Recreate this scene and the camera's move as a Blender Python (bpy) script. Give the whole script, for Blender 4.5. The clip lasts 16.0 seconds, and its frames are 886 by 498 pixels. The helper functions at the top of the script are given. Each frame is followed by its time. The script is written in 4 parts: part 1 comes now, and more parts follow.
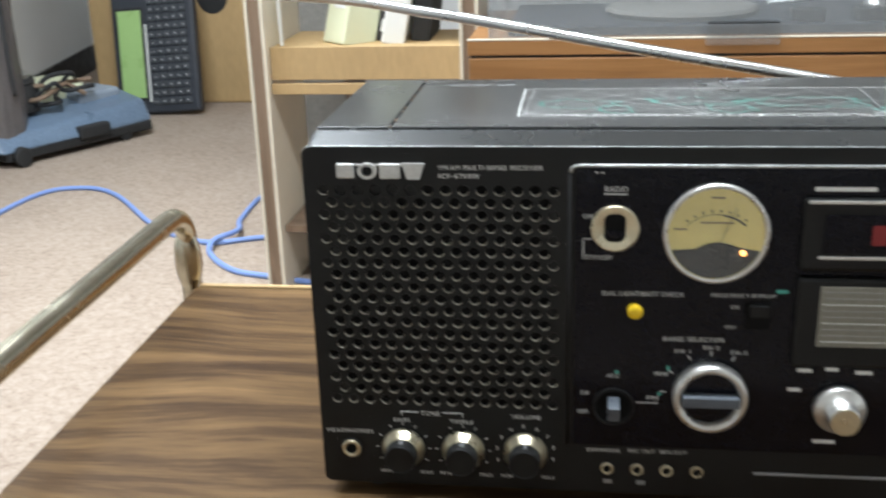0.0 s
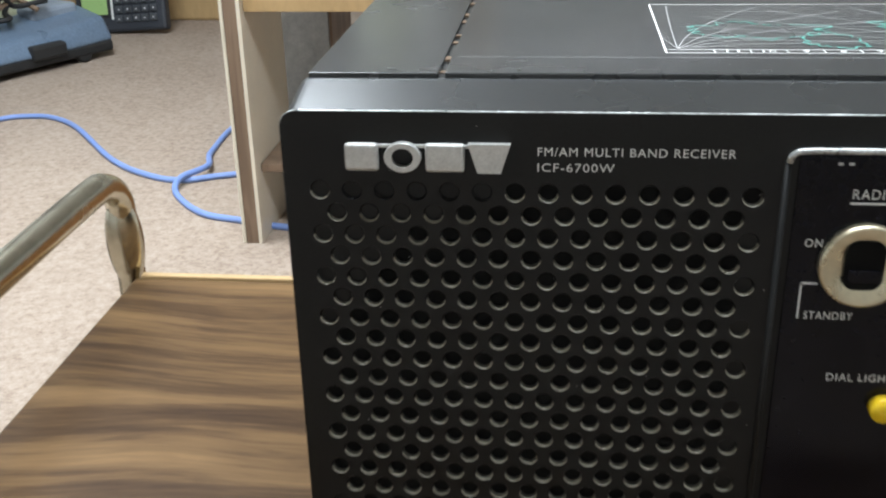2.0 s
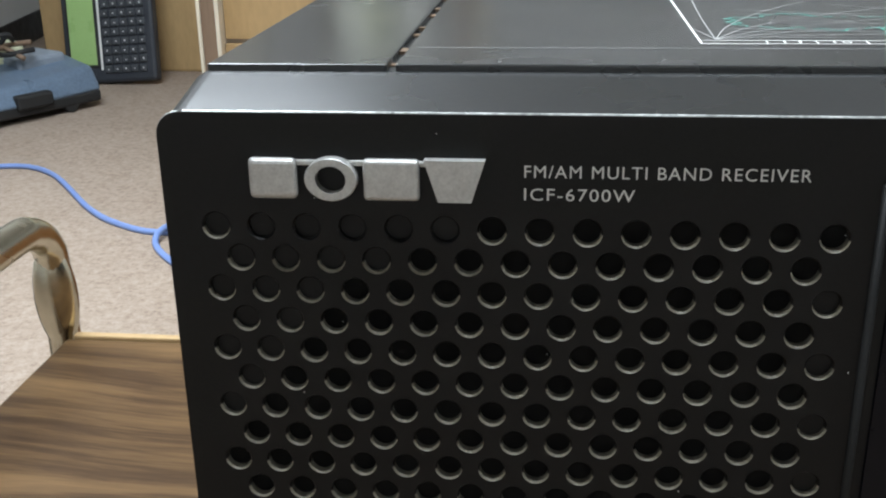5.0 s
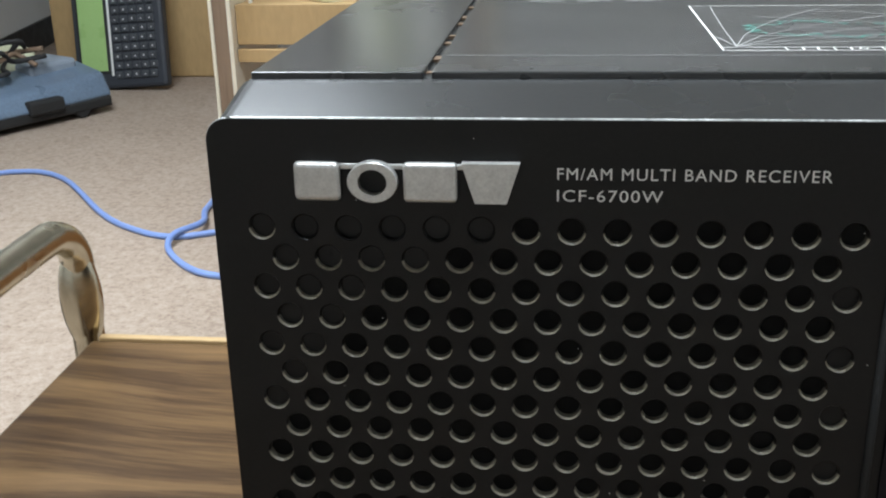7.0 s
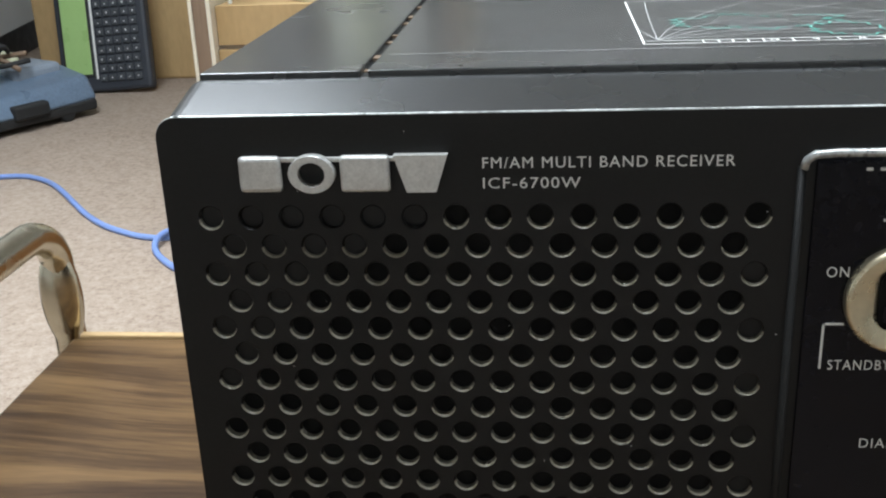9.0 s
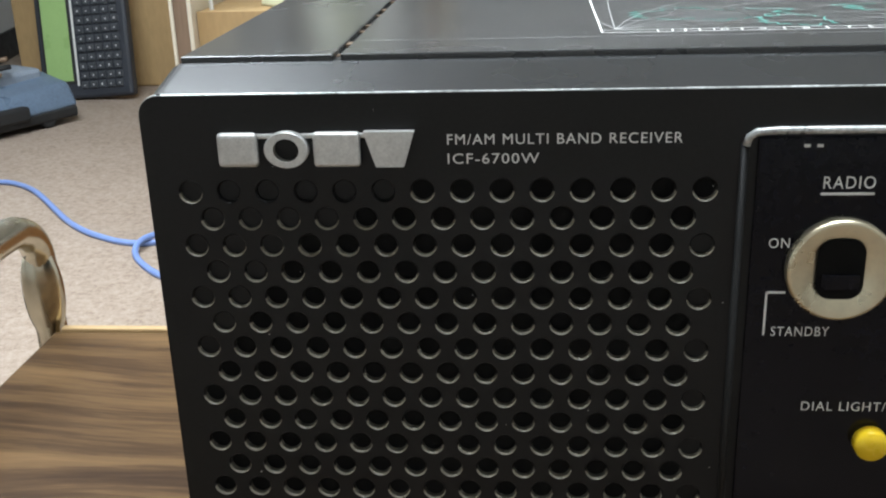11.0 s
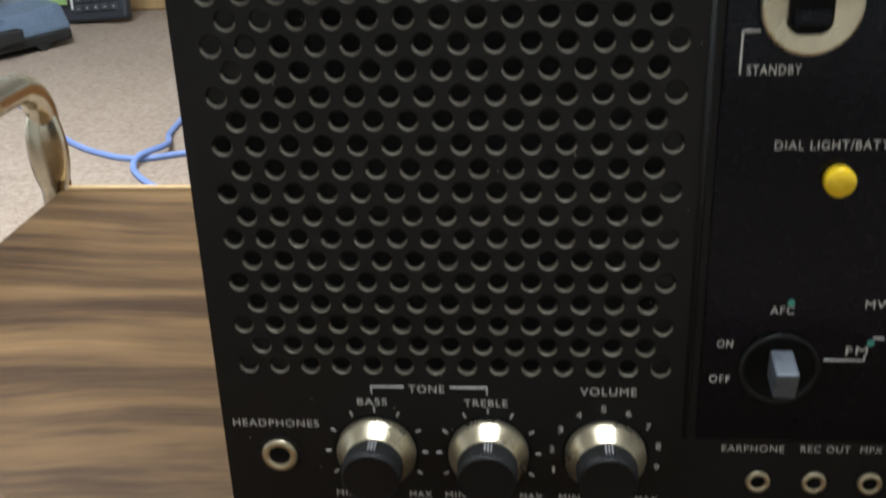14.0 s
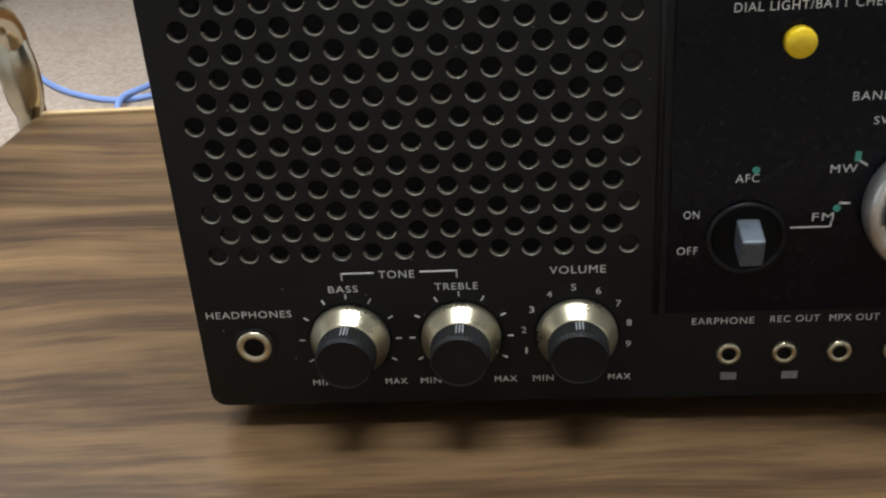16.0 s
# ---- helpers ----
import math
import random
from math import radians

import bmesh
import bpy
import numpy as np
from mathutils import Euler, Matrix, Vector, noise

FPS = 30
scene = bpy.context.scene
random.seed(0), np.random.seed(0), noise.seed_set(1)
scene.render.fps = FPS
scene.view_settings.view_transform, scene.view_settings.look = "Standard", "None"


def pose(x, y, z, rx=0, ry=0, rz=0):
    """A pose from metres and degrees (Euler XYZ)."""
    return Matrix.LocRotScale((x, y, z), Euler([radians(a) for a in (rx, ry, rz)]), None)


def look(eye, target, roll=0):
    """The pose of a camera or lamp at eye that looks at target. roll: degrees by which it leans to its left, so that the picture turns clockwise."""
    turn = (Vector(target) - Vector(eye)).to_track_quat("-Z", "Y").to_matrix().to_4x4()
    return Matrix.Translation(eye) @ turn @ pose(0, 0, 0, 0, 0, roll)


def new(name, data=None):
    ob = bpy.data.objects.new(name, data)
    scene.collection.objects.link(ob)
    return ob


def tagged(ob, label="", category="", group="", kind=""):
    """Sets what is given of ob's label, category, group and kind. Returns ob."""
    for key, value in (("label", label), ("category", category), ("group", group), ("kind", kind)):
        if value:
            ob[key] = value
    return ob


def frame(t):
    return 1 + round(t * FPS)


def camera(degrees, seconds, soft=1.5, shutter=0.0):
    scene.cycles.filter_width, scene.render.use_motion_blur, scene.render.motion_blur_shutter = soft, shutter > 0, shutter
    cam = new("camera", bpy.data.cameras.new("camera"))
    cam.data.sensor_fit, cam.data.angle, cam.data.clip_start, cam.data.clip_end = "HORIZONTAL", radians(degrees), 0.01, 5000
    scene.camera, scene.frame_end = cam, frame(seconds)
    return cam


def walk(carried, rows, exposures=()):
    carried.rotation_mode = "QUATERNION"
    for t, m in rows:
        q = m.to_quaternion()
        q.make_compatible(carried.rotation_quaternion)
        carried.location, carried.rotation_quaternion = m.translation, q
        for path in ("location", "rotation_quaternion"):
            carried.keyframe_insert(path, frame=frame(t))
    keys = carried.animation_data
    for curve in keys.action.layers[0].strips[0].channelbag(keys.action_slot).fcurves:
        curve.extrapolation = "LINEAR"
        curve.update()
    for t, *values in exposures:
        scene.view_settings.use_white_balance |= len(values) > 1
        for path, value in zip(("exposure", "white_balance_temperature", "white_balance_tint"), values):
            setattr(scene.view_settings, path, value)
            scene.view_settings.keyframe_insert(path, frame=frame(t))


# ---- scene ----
cam = camera(46.0, 16.0, soft=2.1, shutter=0.5)
ROWS = [
    (0, 0.1592, -0.5426, 0.3134, 70.61, 1.72, 7.42),
    (0.5, 0.1442, -0.4945, 0.3159, 71.09, 2.60, 10.75),
    (1, 0.1074, -0.4146, 0.2999, 68.15, 2.08, 8.09),
    (1.5, 0.1003, -0.3457, 0.2684, 67.89, 1.46, 7.62),
    (2, 0.0883, -0.2892, 0.2642, 66.22, 1.30, 6.30),
    (2.5, 0.0998, -0.2232, 0.2388, 68.49, 2.88, 8.90),
    (3, 0.0908, -0.1824, 0.2250, 67.85, 1.82, 6.56),
    (3.5, 0.0898, -0.1864, 0.2300, 67.97, 1.49, 6.22),
    (4, 0.0899, -0.1918, 0.2274, 68.53, 0.85, 6.34),
    (6.5, 0.0843, -0.2129, 0.2280, 69.54, 1.25, 6.26),
    (7, 0.0835, -0.2135, 0.2303, 69.52, 1.25, 6.59),
    (7.5, 0.0893, -0.2178, 0.2313, 69.26, 1.72, 6.27),
    (8, 0.0930, -0.2230, 0.2318, 69.38, 1.91, 6.00),
    (8.5, 0.0942, -0.2262, 0.2330, 69.32, 2.14, 5.97),
    (9, 0.0983, -0.2286, 0.2335, 69.27, 2.31, 5.71),
    (11.5, 0.1035, -0.2484, 0.2279, 69.89, 1.68, 4.73),
    (12, 0.1028, -0.2499, 0.2254, 69.83, 1.64, 4.72),
    (12.5, 0.1033, -0.2514, 0.2221, 69.39, 1.71, 4.52),
    (13, 0.1049, -0.2555, 0.2206, 69.35, 1.82, 4.40),
    (13.5, 0.1027, -0.2720, 0.2063, 68.72, 1.56, 4.60),
    (14, 0.1056, -0.2796, 0.1874, 66.47, 1.94, 4.60),
    (14.5, 0.1082, -0.2792, 0.1665, 63.99, 2.49, 4.11),
    (15, 0.1102, -0.2793, 0.1642, 62.42, 2.79, 3.73),
    (15.5, 0.1094, -0.2809, 0.1686, 62.38, 3.28, 3.62),
    (16, 0.1142, -0.2854, 0.1712, 63.04, 3.78, 3.46),
]
walk(cam, [(t, pose(x, y, z, rx, ry, rz)) for t, x, y, z, rx, ry, rz in ROWS],
     exposures=[(0.0, 0.42, 6250, 10), (2.0, 0.28, 6250, 10), (3.0, 0.02, 6200, 10), (9.0, 0.12, 6250, 10), (13.0, 0.20, 6250, 10), (14.5, 0.15, 6350, 11), (16.0, 0.12, 6350, 11)])

# ---- light ----
world = bpy.data.worlds.new("world")
scene.world = world
world.use_nodes = True
sky = world.node_tree.nodes.new("ShaderNodeTexSky")
sky.sky_type, sky.sun_disc, sky.sun_elevation, sky.sun_rotation = "NISHITA", False, radians(40), radians(200)
world.node_tree.links.new(sky.outputs[0], world.node_tree.nodes["Background"].inputs[0])
world.node_tree.nodes["Background"].inputs[1].default_value = 0.1


def area(name, loc, target, sx, sy, power, color):
    d = bpy.data.lights.new(name, "AREA")
    d.shape, d.size, d.size_y, d.energy, d.color = "RECTANGLE", sx, sy, power, color
    ob = new(name, d)
    ob.matrix_world = look(loc, target)
    return ob


FLOOR, CEIL, TRAY = -0.50, 1.85, -0.040
area("ceiling_lamp_light", (0.15, -0.025, CEIL - 0.07), (0.15, -0.025, 0), 1.15, 0.34, 48, (0.88, 0.95, 1.0))
area("far_ceiling_lamp_light", (-1.0, 1.30, CEIL - 0.07), (-1.0, 1.30, 0), 1.2, 0.9, 70, (0.88, 0.95, 1.0))
area("window_light", (-3.22, 0.4, 0.6), (-1.2, 2.4, -0.2), 1.5, 1.2, 12, (0.93, 0.97, 1.0))


# ---- materials ----
def nodes_of(m):
    m.use_nodes = True
    nt = m.node_tree
    return nt, nt.nodes, nt.links, nt.nodes["Principled BSDF"]


def ramp(nt, src, stops):
    r = nt.nodes.new("ShaderNodeValToRGB")
    els = r.color_ramp.elements
    while len(els) < len(stops):
        els.new(0.5)
    for el, (p, c) in zip(els, stops):
        el.position, el.color = p, (*c, 1)
    nt.links.new(src, r.inputs[0])
    return r.outputs[0]


def coords(nt, scale=(1, 1, 1), rot=(0, 0, 0)):
    tc, mp = nt.nodes.new("ShaderNodeTexCoord"), nt.nodes.new("ShaderNodeMapping")
    mp.inputs["Scale"].default_value = scale
    mp.inputs["Rotation"].default_value = rot
    nt.links.new(tc.outputs["Object"], mp.inputs[0])
    return mp.outputs[0]


def noise_tex(nt, vec, scale, detail=4, rough=0.6, distort=0.0):
    n = nt.nodes.new("ShaderNodeTexNoise")
    n.inputs["Scale"].default_value, n.inputs["Detail"].default_value = scale, detail
    n.inputs["Roughness"].default_value, n.inputs["Distortion"].default_value = rough, distort
    nt.links.new(vec, n.inputs["Vector"])
    return n.outputs["Fac"]


def bump(nt, src, strength, dist):
    b = nt.nodes.new("ShaderNodeBump")
    b.inputs["Strength"].default_value, b.inputs["Distance"].default_value = strength, dist
    nt.links.new(src, b.inputs["Height"])
    nt.links.new(b.outputs[0], nt.nodes["Principled BSDF"].inputs["Normal"])


def surf(name, color, rough=0.5, metal=0.0, vary=0.15, scale=20, fine=400, relief=0.0, rvary=0.1, spec=0.4, aniso=(1, 1, 1)):
    """A plain material with variation at two scales in colour and gloss."""
    m = bpy.data.materials.new(name)
    nt, ns, ln, p = nodes_of(m)
    v = coords(nt, aniso)
    a, b = noise_tex(nt, v, scale), noise_tex(nt, v, fine, 2)
    lo, hi = [c * (1 - vary) for c in color], [min(1, c * (1 + vary)) for c in color]
    mix = ns.new("ShaderNodeMath")
    mix.operation = "ADD"
    half = ns.new("ShaderNodeMath")
    half.operation, half.inputs[1].default_value = "MULTIPLY", 0.5
    ln.new(a, mix.inputs[0]), ln.new(b, mix.inputs[1]), ln.new(mix.outputs[0], half.inputs[0])
    ln.new(ramp(nt, half.outputs[0], [(0.3, lo), (0.7, hi)]), p.inputs["Base Color"])
    r0, r1 = max(0.03, rough - rvary), min(1, rough + rvary)
    ln.new(ramp(nt, a, [(0.3, (r0,) * 3), (0.7, (r1,) * 3)]), p.inputs["Roughness"])
    p.inputs["Metallic"].default_value = metal
    p.inputs["Specular IOR Level"].default_value = spec
    if relief:
        bump(nt, b, 0.5, relief)
    return m


def wood(name, dark, mid, light, rough=0.4, freq=22, along=(1, 0.12, 1), distort=1.2, fine=220):
    """Veneer whose grain runs along the short axis of `along`."""
    m = bpy.data.materials.new(name)
    nt, ns, ln, p = nodes_of(m)
    v = coords(nt, along)
    bands = noise_tex(nt, v, freq, 3, 0.55, distort)
    v2 = coords(nt, [a * (1 if a > 0.5 else 0.35) for a in along])
    grain = noise_tex(nt, v2, fine, 3, 0.7)
    mx = ns.new("ShaderNodeMath")
    mx.operation, mx.inputs[2].default_value = "MULTIPLY_ADD", 0.0
    mx.inputs[1].default_value = 0.30
    ln.new(grain, mx.inputs[0]), ln.new(bands, mx.inputs[2])
    ln.new(ramp(nt, mx.outputs[0], [(0.42, dark), (0.56, mid), (0.64, light), (0.74, mid), (0.9, dark)]), p.inputs["Base Color"])
    p.inputs["Roughness"].default_value = rough
    p.inputs["Specular IOR Level"].default_value = 0.35
    bump(nt, grain, 0.15, 0.0004)
    return m


def glow(name, color, strength):
    m = bpy.data.materials.new(name)
    nt, ns, ln, p = nodes_of(m)
    p.inputs["Base Color"].default_value = (*color, 1)
    p.inputs["Emission Color"].default_value = (*color, 1)
    p.inputs["Emission Strength"].default_value = strength
    return m


def clear(name, color=(0.9, 0.93, 0.93), rough=0.05, alpha=0.25):
    m = bpy.data.materials.new(name)
    nt, ns, ln, p = nodes_of(m)
    p.inputs["Base Color"].default_value = (*color, 1)
    p.inputs["Roughness"].default_value, p.inputs["Alpha"].default_value = rough, alpha
    return m


BLACK = surf("black_plastic", (0.0088, 0.0088, 0.0086), 0.47, vary=0.25, scale=30, fine=900, relief=0.00006, spec=0.24)
TOPBLACK = surf("satin_black_cabinet", (0.021, 0.022, 0.022), 0.26, vary=0.15, scale=14, fine=700, relief=0.00003, rvary=0.03, spec=0.65)
GLOSS = surf("gloss_black_panel", (0.0040, 0.0044, 0.0078), 0.15, vary=0.3, scale=15, rvary=0.05, spec=0.2)
# pale tones that paint overhead light onto the lower hole rims and walls
LIP = surf("lit_hole_edge", (0.215, 0.198, 0.150), 0.5, vary=0.35, scale=200, fine=1500)
HOLEWALL = surf("lit_hole_wall", (0.20, 0.19, 0.16), 0.6, vary=0.3, scale=200, fine=1500)
# near-black that paints the shade of depth into shallow holes, slots and gaps
PIT = surf("cavity_shade", (0.003, 0.003, 0.003), 0.8, spec=0.2)
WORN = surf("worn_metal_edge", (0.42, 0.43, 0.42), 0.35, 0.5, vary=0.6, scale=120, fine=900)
SILVER = surf("brushed_silver", (0.62, 0.61, 0.58), 0.34, 0.85, vary=0.12, scale=90, fine=1500)
BADGE = surf("cast_silver", (0.55, 0.55, 0.53), 0.42, 0.6, vary=0.2, scale=300, fine=1500)
BRASSY = surf("warm_satin_metal", (0.58, 0.52, 0.37), 0.33, 0.9, vary=0.12, scale=80)
CHROME = surf("aged_chrome", (0.56, 0.52, 0.41), 0.22, 1.0, vary=0.15, scale=14, fine=90, rvary=0.08)
ROD = surf("polished_steel", (0.74, 0.74, 0.73), 0.3, 1.0, vary=0.08, scale=40)
INK = surf("pale_grey_ink", (0.72, 0.72, 0.69), 0.6, vary=0.12, scale=300)
DIMINK = surf("grey_ink", (0.26, 0.26, 0.26), 0.6, vary=0.15, scale=300)
TEAL = surf("teal_ink", (0.08, 0.36, 0.29), 0.6, vary=0.2, scale=200)
YELLOW = surf("yellow_plastic", (0.85, 0.58, 0.02), 0.3, vary=0.08, scale=150)
LEVER = surf("grey_blue_plastic", (0.095, 0.108, 0.125), 0.35, vary=0.15, scale=150)
METERFACE = surf("cream_meter_card", (0.75, 0.63, 0.22), 0.5, vary=0.1, scale=80)
BULB = glow("warm_bulb", (1.0, 0.45, 0.12), 3.0)
LED = glow("red_display", (0.16, 0.008, 0.008), 0.10)
DIALGREY = surf("dial_scale", (0.22, 0.21, 0.17), 0.4, vary=0.15, scale=60)
RUBBER = surf("black_rubber", (0.02, 0.02, 0.02), 0.7)
WALNUT = bpy.data.materials.new("walnut_laminate")
nt, ns, ln, p = nodes_of(WALNUT)


def math_node(nt, op, a, b, c=None):
    n = nt.nodes.new("ShaderNodeMath")
    n.operation = op
    for s, val in zip(n.inputs, (a, b, c)):
        if isinstance(val, (int, float)):
            s.default_value = val
        elif val is not None:
            nt.links.new(val, s)
    return n.outputs[0]


warp = noise_tex(nt, coords(nt, (0.45, 1, 1)), 7.0, 2, 0.4)
sep, com = ns.new("ShaderNodeSeparateXYZ"), ns.new("ShaderNodeCombineXYZ")
ln.new(coords(nt), sep.inputs[0])
ln.new(math_node(nt, "MULTIPLY", sep.outputs[0], 0.08), com.inputs[0])
ln.new(math_node(nt, "MULTIPLY_ADD", warp, 0.07, sep.outputs[1]), com.inputs[1])
bands = noise_tex(nt, com.outputs[0], 44, 4, 0.60)
fine_n = noise_tex(nt, com.outputs[0], 330, 3, 0.7)
val = math_node(nt, "MULTIPLY_ADD", fine_n, 0.32, bands)
ln.new(ramp(nt, val, [(0.44, (0.038, 0.022, 0.013)), (0.59, (0.070, 0.041, 0.021)), (0.71, (0.114, 0.068, 0.032)), (0.90, (0.170, 0.102, 0.047))]), p.inputs["Base Color"])
p.inputs["Roughness"].default_value, p.inputs["Specular IOR Level"].default_value = 0.34, 0.06
bump(nt, fine_n, 0.1, 0.0002)
TEAK = wood("teak_veneer", (0.20, 0.090, 0.030), (0.25, 0.118, 0.040), (0.30, 0.145, 0.052), 0.42, 12, (0.1, 1, 1), 0.8)
PLANK = wood("brown_board", (0.13, 0.085, 0.055), (0.17, 0.115, 0.075), (0.22, 0.15, 0.10), 0.6, 14, (1, 1, 0.1), 0.6)
CREAMEDGE = surf("cream_edging", (0.66, 0.6, 0.48), 0.5, vary=0.1, scale=15)
CARD = surf("corrugated_card", (0.43, 0.29, 0.135), 0.75, vary=0.12, scale=5, fine=120, relief=0.0006, aniso=(1, 1, 0.3))
PAINT = surf("white_wall_paint", (0.78, 0.79, 0.78), 0.7, vary=0.05, scale=2, fine=160, relief=0.0006)
CREAMPAINT = surf("cream_door_paint", (0.77, 0.77, 0.69), 0.5, vary=0.06, scale=4, fine=90, relief=0.0006)
BASEBLACK = surf("black_baseboard_vinyl", (0.014, 0.013, 0.013), 0.45)
CEILMAT = surf("ceiling_tile", (0.72, 0.72, 0.70), 0.85, vary=0.06, scale=3, fine=150, relief=0.001)
BAGMAT = surf("grey_vinyl_bag", (0.105, 0.092, 0.088), 0.5, vary=0.22, scale=9, fine=160, relief=0.0015)
HOOD = surf("slate_blue_plastic", (0.13, 0.18, 0.25), 0.36, vary=0.22, scale=8, fine=140)
OFFWHITE = surf("yellowed_plastic", (0.64, 0.65, 0.45), 0.45, vary=0.08, scale=8)
WHITEP = surf("white_card", (0.72, 0.72, 0.68), 0.5, vary=0.06, scale=10)
DARKGREY = surf("charcoal_plastic", (0.032, 0.036, 0.045), 0.5, vary=0.2, scale=30)
KEYMAT = surf("dark_grey_keycap", (0.055, 0.06, 0.067), 0.5, vary=0.3, scale=40)
KEYINK = surf("worn_key_print", (0.42, 0.43, 0.43), 0.6)
LCD = surf("green_lcd", (0.33, 0.50, 0.19), 0.3, vary=0.08, scale=12)
BLUECORD = surf("blue_cord_jacket", (0.18, 0.27, 0.55), 0.45, vary=0.12, scale=30)
RED = surf("red_label", (0.62, 0.07, 0.03), 0.5)
CARDINK = surf("brown_print", (0.13, 0.085, 0.05), 0.7)
GREYFAB = surf("grey_speaker_cloth", (0.20, 0.19, 0.17), 0.85, vary=0.35, scale=70, fine=500, relief=0.002)
GLASS = clear("clear_glass", (0.85, 0.90, 0.90), 0.05, 0.3)
COVER = clear("smoky_clear_acrylic", (0.28, 0.29, 0.29), 0.10, 0.34)
LABELYEL = surf("yellow_label", (0.56, 0.63, 0.08), 0.5)

CARPET = bpy.data.materials.new("beige_loop_carpet")
nt, ns, ln, p = nodes_of(CARPET)
v = coords(nt)
big, small = noise_tex(nt, v, 1.6, 4), noise_tex(nt, v, 85, 3, 0.8)
addn = ns.new("ShaderNodeMath")
addn.operation, addn.inputs[1].default_value = "MULTIPLY_ADD", 0.35
ln.new(big, addn.inputs[0]), ln.new(small, addn.inputs[2])
ln.new(ramp(nt, addn.outputs[0], [(0.5, (0.24, 0.180, 0.135)), (0.66, (0.325, 0.255, 0.198)), (0.85, (0.40, 0.325, 0.26))]), p.inputs["Base Color"])
p.inputs["Roughness"].default_value = 0.95
bump(nt, small, 0.5, 0.004)

STRIPE = bpy.data.materials.new("striped_woven_rug")
nt, ns, ln, p = nodes_of(STRIPE)
v = coords(nt)
wv = ns.new("ShaderNodeTexWave")
wv.bands_direction, wv.inputs["Scale"].default_value, wv.inputs["Distortion"].default_value = "Y", 9.0, 0.3
ln.new(v, wv.inputs["Vector"])
ln.new(ramp(nt, wv.outputs[0], [(0.12, (0.03, 0.03, 0.05)), (0.25, (0.68, 0.68, 0.70)), (0.55, (0.34, 0.24, 0.36)), (0.68, (0.72, 0.72, 0.73)), (0.93, (0.05, 0.05, 0.09))]), p.inputs["Base Color"])
p.inputs["Roughness"].default_value = 0.95
bump(nt, noise_tex(nt, v, 200, 2), 0.7, 0.004)


# ---- mesh helpers ----
def part(name, bm, material, parent=None, label="", smooth=False):
    me = bpy.data.meshes.new(name)
    bm.to_mesh(me)
    bm.free()
    mats = material if isinstance(material, (list, tuple)) else [material]
    for mm in mats:
        me.materials.append(mm)
    if smooth:
        for f in me.polygons:
            f.use_smooth = True
    ob = new(name, me)
    if parent:
        ob.parent = parent
    if label:
        tagged(ob, label)
    return ob


def empty(name, label, category, group="", kind="", loc=(0, 0, 0)):
    ob = new(name)
    ob.location = loc
    return tagged(ob, label, category, group, kind)


def box(x0, x1, y0, y1, z0, z1, bev=0.0, seg=2, bm=None):
    bm = bm or bmesh.new()
    r = bmesh.ops.create_cube(bm, size=1)
    bmesh.ops.scale(bm, vec=(x1 - x0, y1 - y0, z1 - z0), verts=r["verts"])
    bmesh.ops.translate(bm, vec=((x0 + x1) / 2, (y0 + y1) / 2, (z0 + z1) / 2), verts=r["verts"])
    if bev:
        es = list({e for vv in r["verts"] for e in vv.link_edges})
        bmesh.ops.bevel(bm, geom=es, offset=bev, segments=seg, affect="EDGES", profile=0.5)
    return bm


def lathe(profile, axis="y", at=(0, 0, 0), n=40, bm=None):
    """Turns (radius, height) pairs round an axis. With axis y the height runs towards -y."""
    bm = bm or bmesh.new()
    rings = []
    for r, h in profile:
        ring = []
        for i in range(n):
            a = 2 * math.pi * i / n
            c, s = r * math.cos(a), r * math.sin(a)
            co = (c, -h, s) if axis == "y" else (c, s, h)
            ring.append(bm.verts.new(Vector(at) + Vector(co)))
        rings.append(ring)
    for a, b in zip(rings, rings[1:]):
        for i in range(n):
            j = (i + 1) % n
            bm.faces.new((a[i], a[j], b[j], b[i]))
    bm.faces.new(rings[-1])
    bm.faces.new(list(reversed(rings[0])))
    bmesh.ops.recalc_face_normals(bm, faces=bm.faces)
    return bm


def smooth_path(pts, n=8):
    """Points along a smooth curve through pts."""
    pts = [Vector(q) for q in pts]
    ext = [2 * pts[0] - pts[1], *pts, 2 * pts[-1] - pts[-2]]
    out = []
    for i in range(1, len(ext) - 2):
        a, b, c, d = ext[i - 1:i + 3]
        for k in range(n):
            t = k / n
            out.append(0.5 * ((2 * b) + (c - a) * t + (2 * a - 5 * b + 4 * c - d) * t * t + (3 * b - a - 3 * c + d) * t ** 3))
    return out + [pts[-1]]


def tube(pts, r, n=12, bm=None):
    """A tube along pts; r is one radius or one a point."""
    bm = bm or bmesh.new()
    pts = [Vector(q) for q in pts]
    rs = r if isinstance(r, (list, tuple)) else [r] * len(pts)
    rings, up = [], None
    for i, q in enumerate(pts):
        d = (pts[min(i + 1, len(pts) - 1)] - pts[max(i - 1, 0)]).normalized()
        if up is None:
            up = d.orthogonal().normalized()
        up = (up - d * up.dot(d)).normalized()
        side = d.cross(up)
        rings.append([bm.verts.new(q + rs[i] * (math.cos(2 * math.pi * k / n) * up + math.sin(2 * math.pi * k / n) * side)) for k in range(n)])
    for a, b in zip(rings, rings[1:]):
        for i in range(n):
            j = (i + 1) % n
            bm.faces.new((a[i], a[j], b[j], b[i]))
    bm.faces.new(list(reversed(rings[0])))
    bm.faces.new(rings[-1])
    bmesh.ops.recalc_face_normals(bm, faces=bm.faces)
    return bm


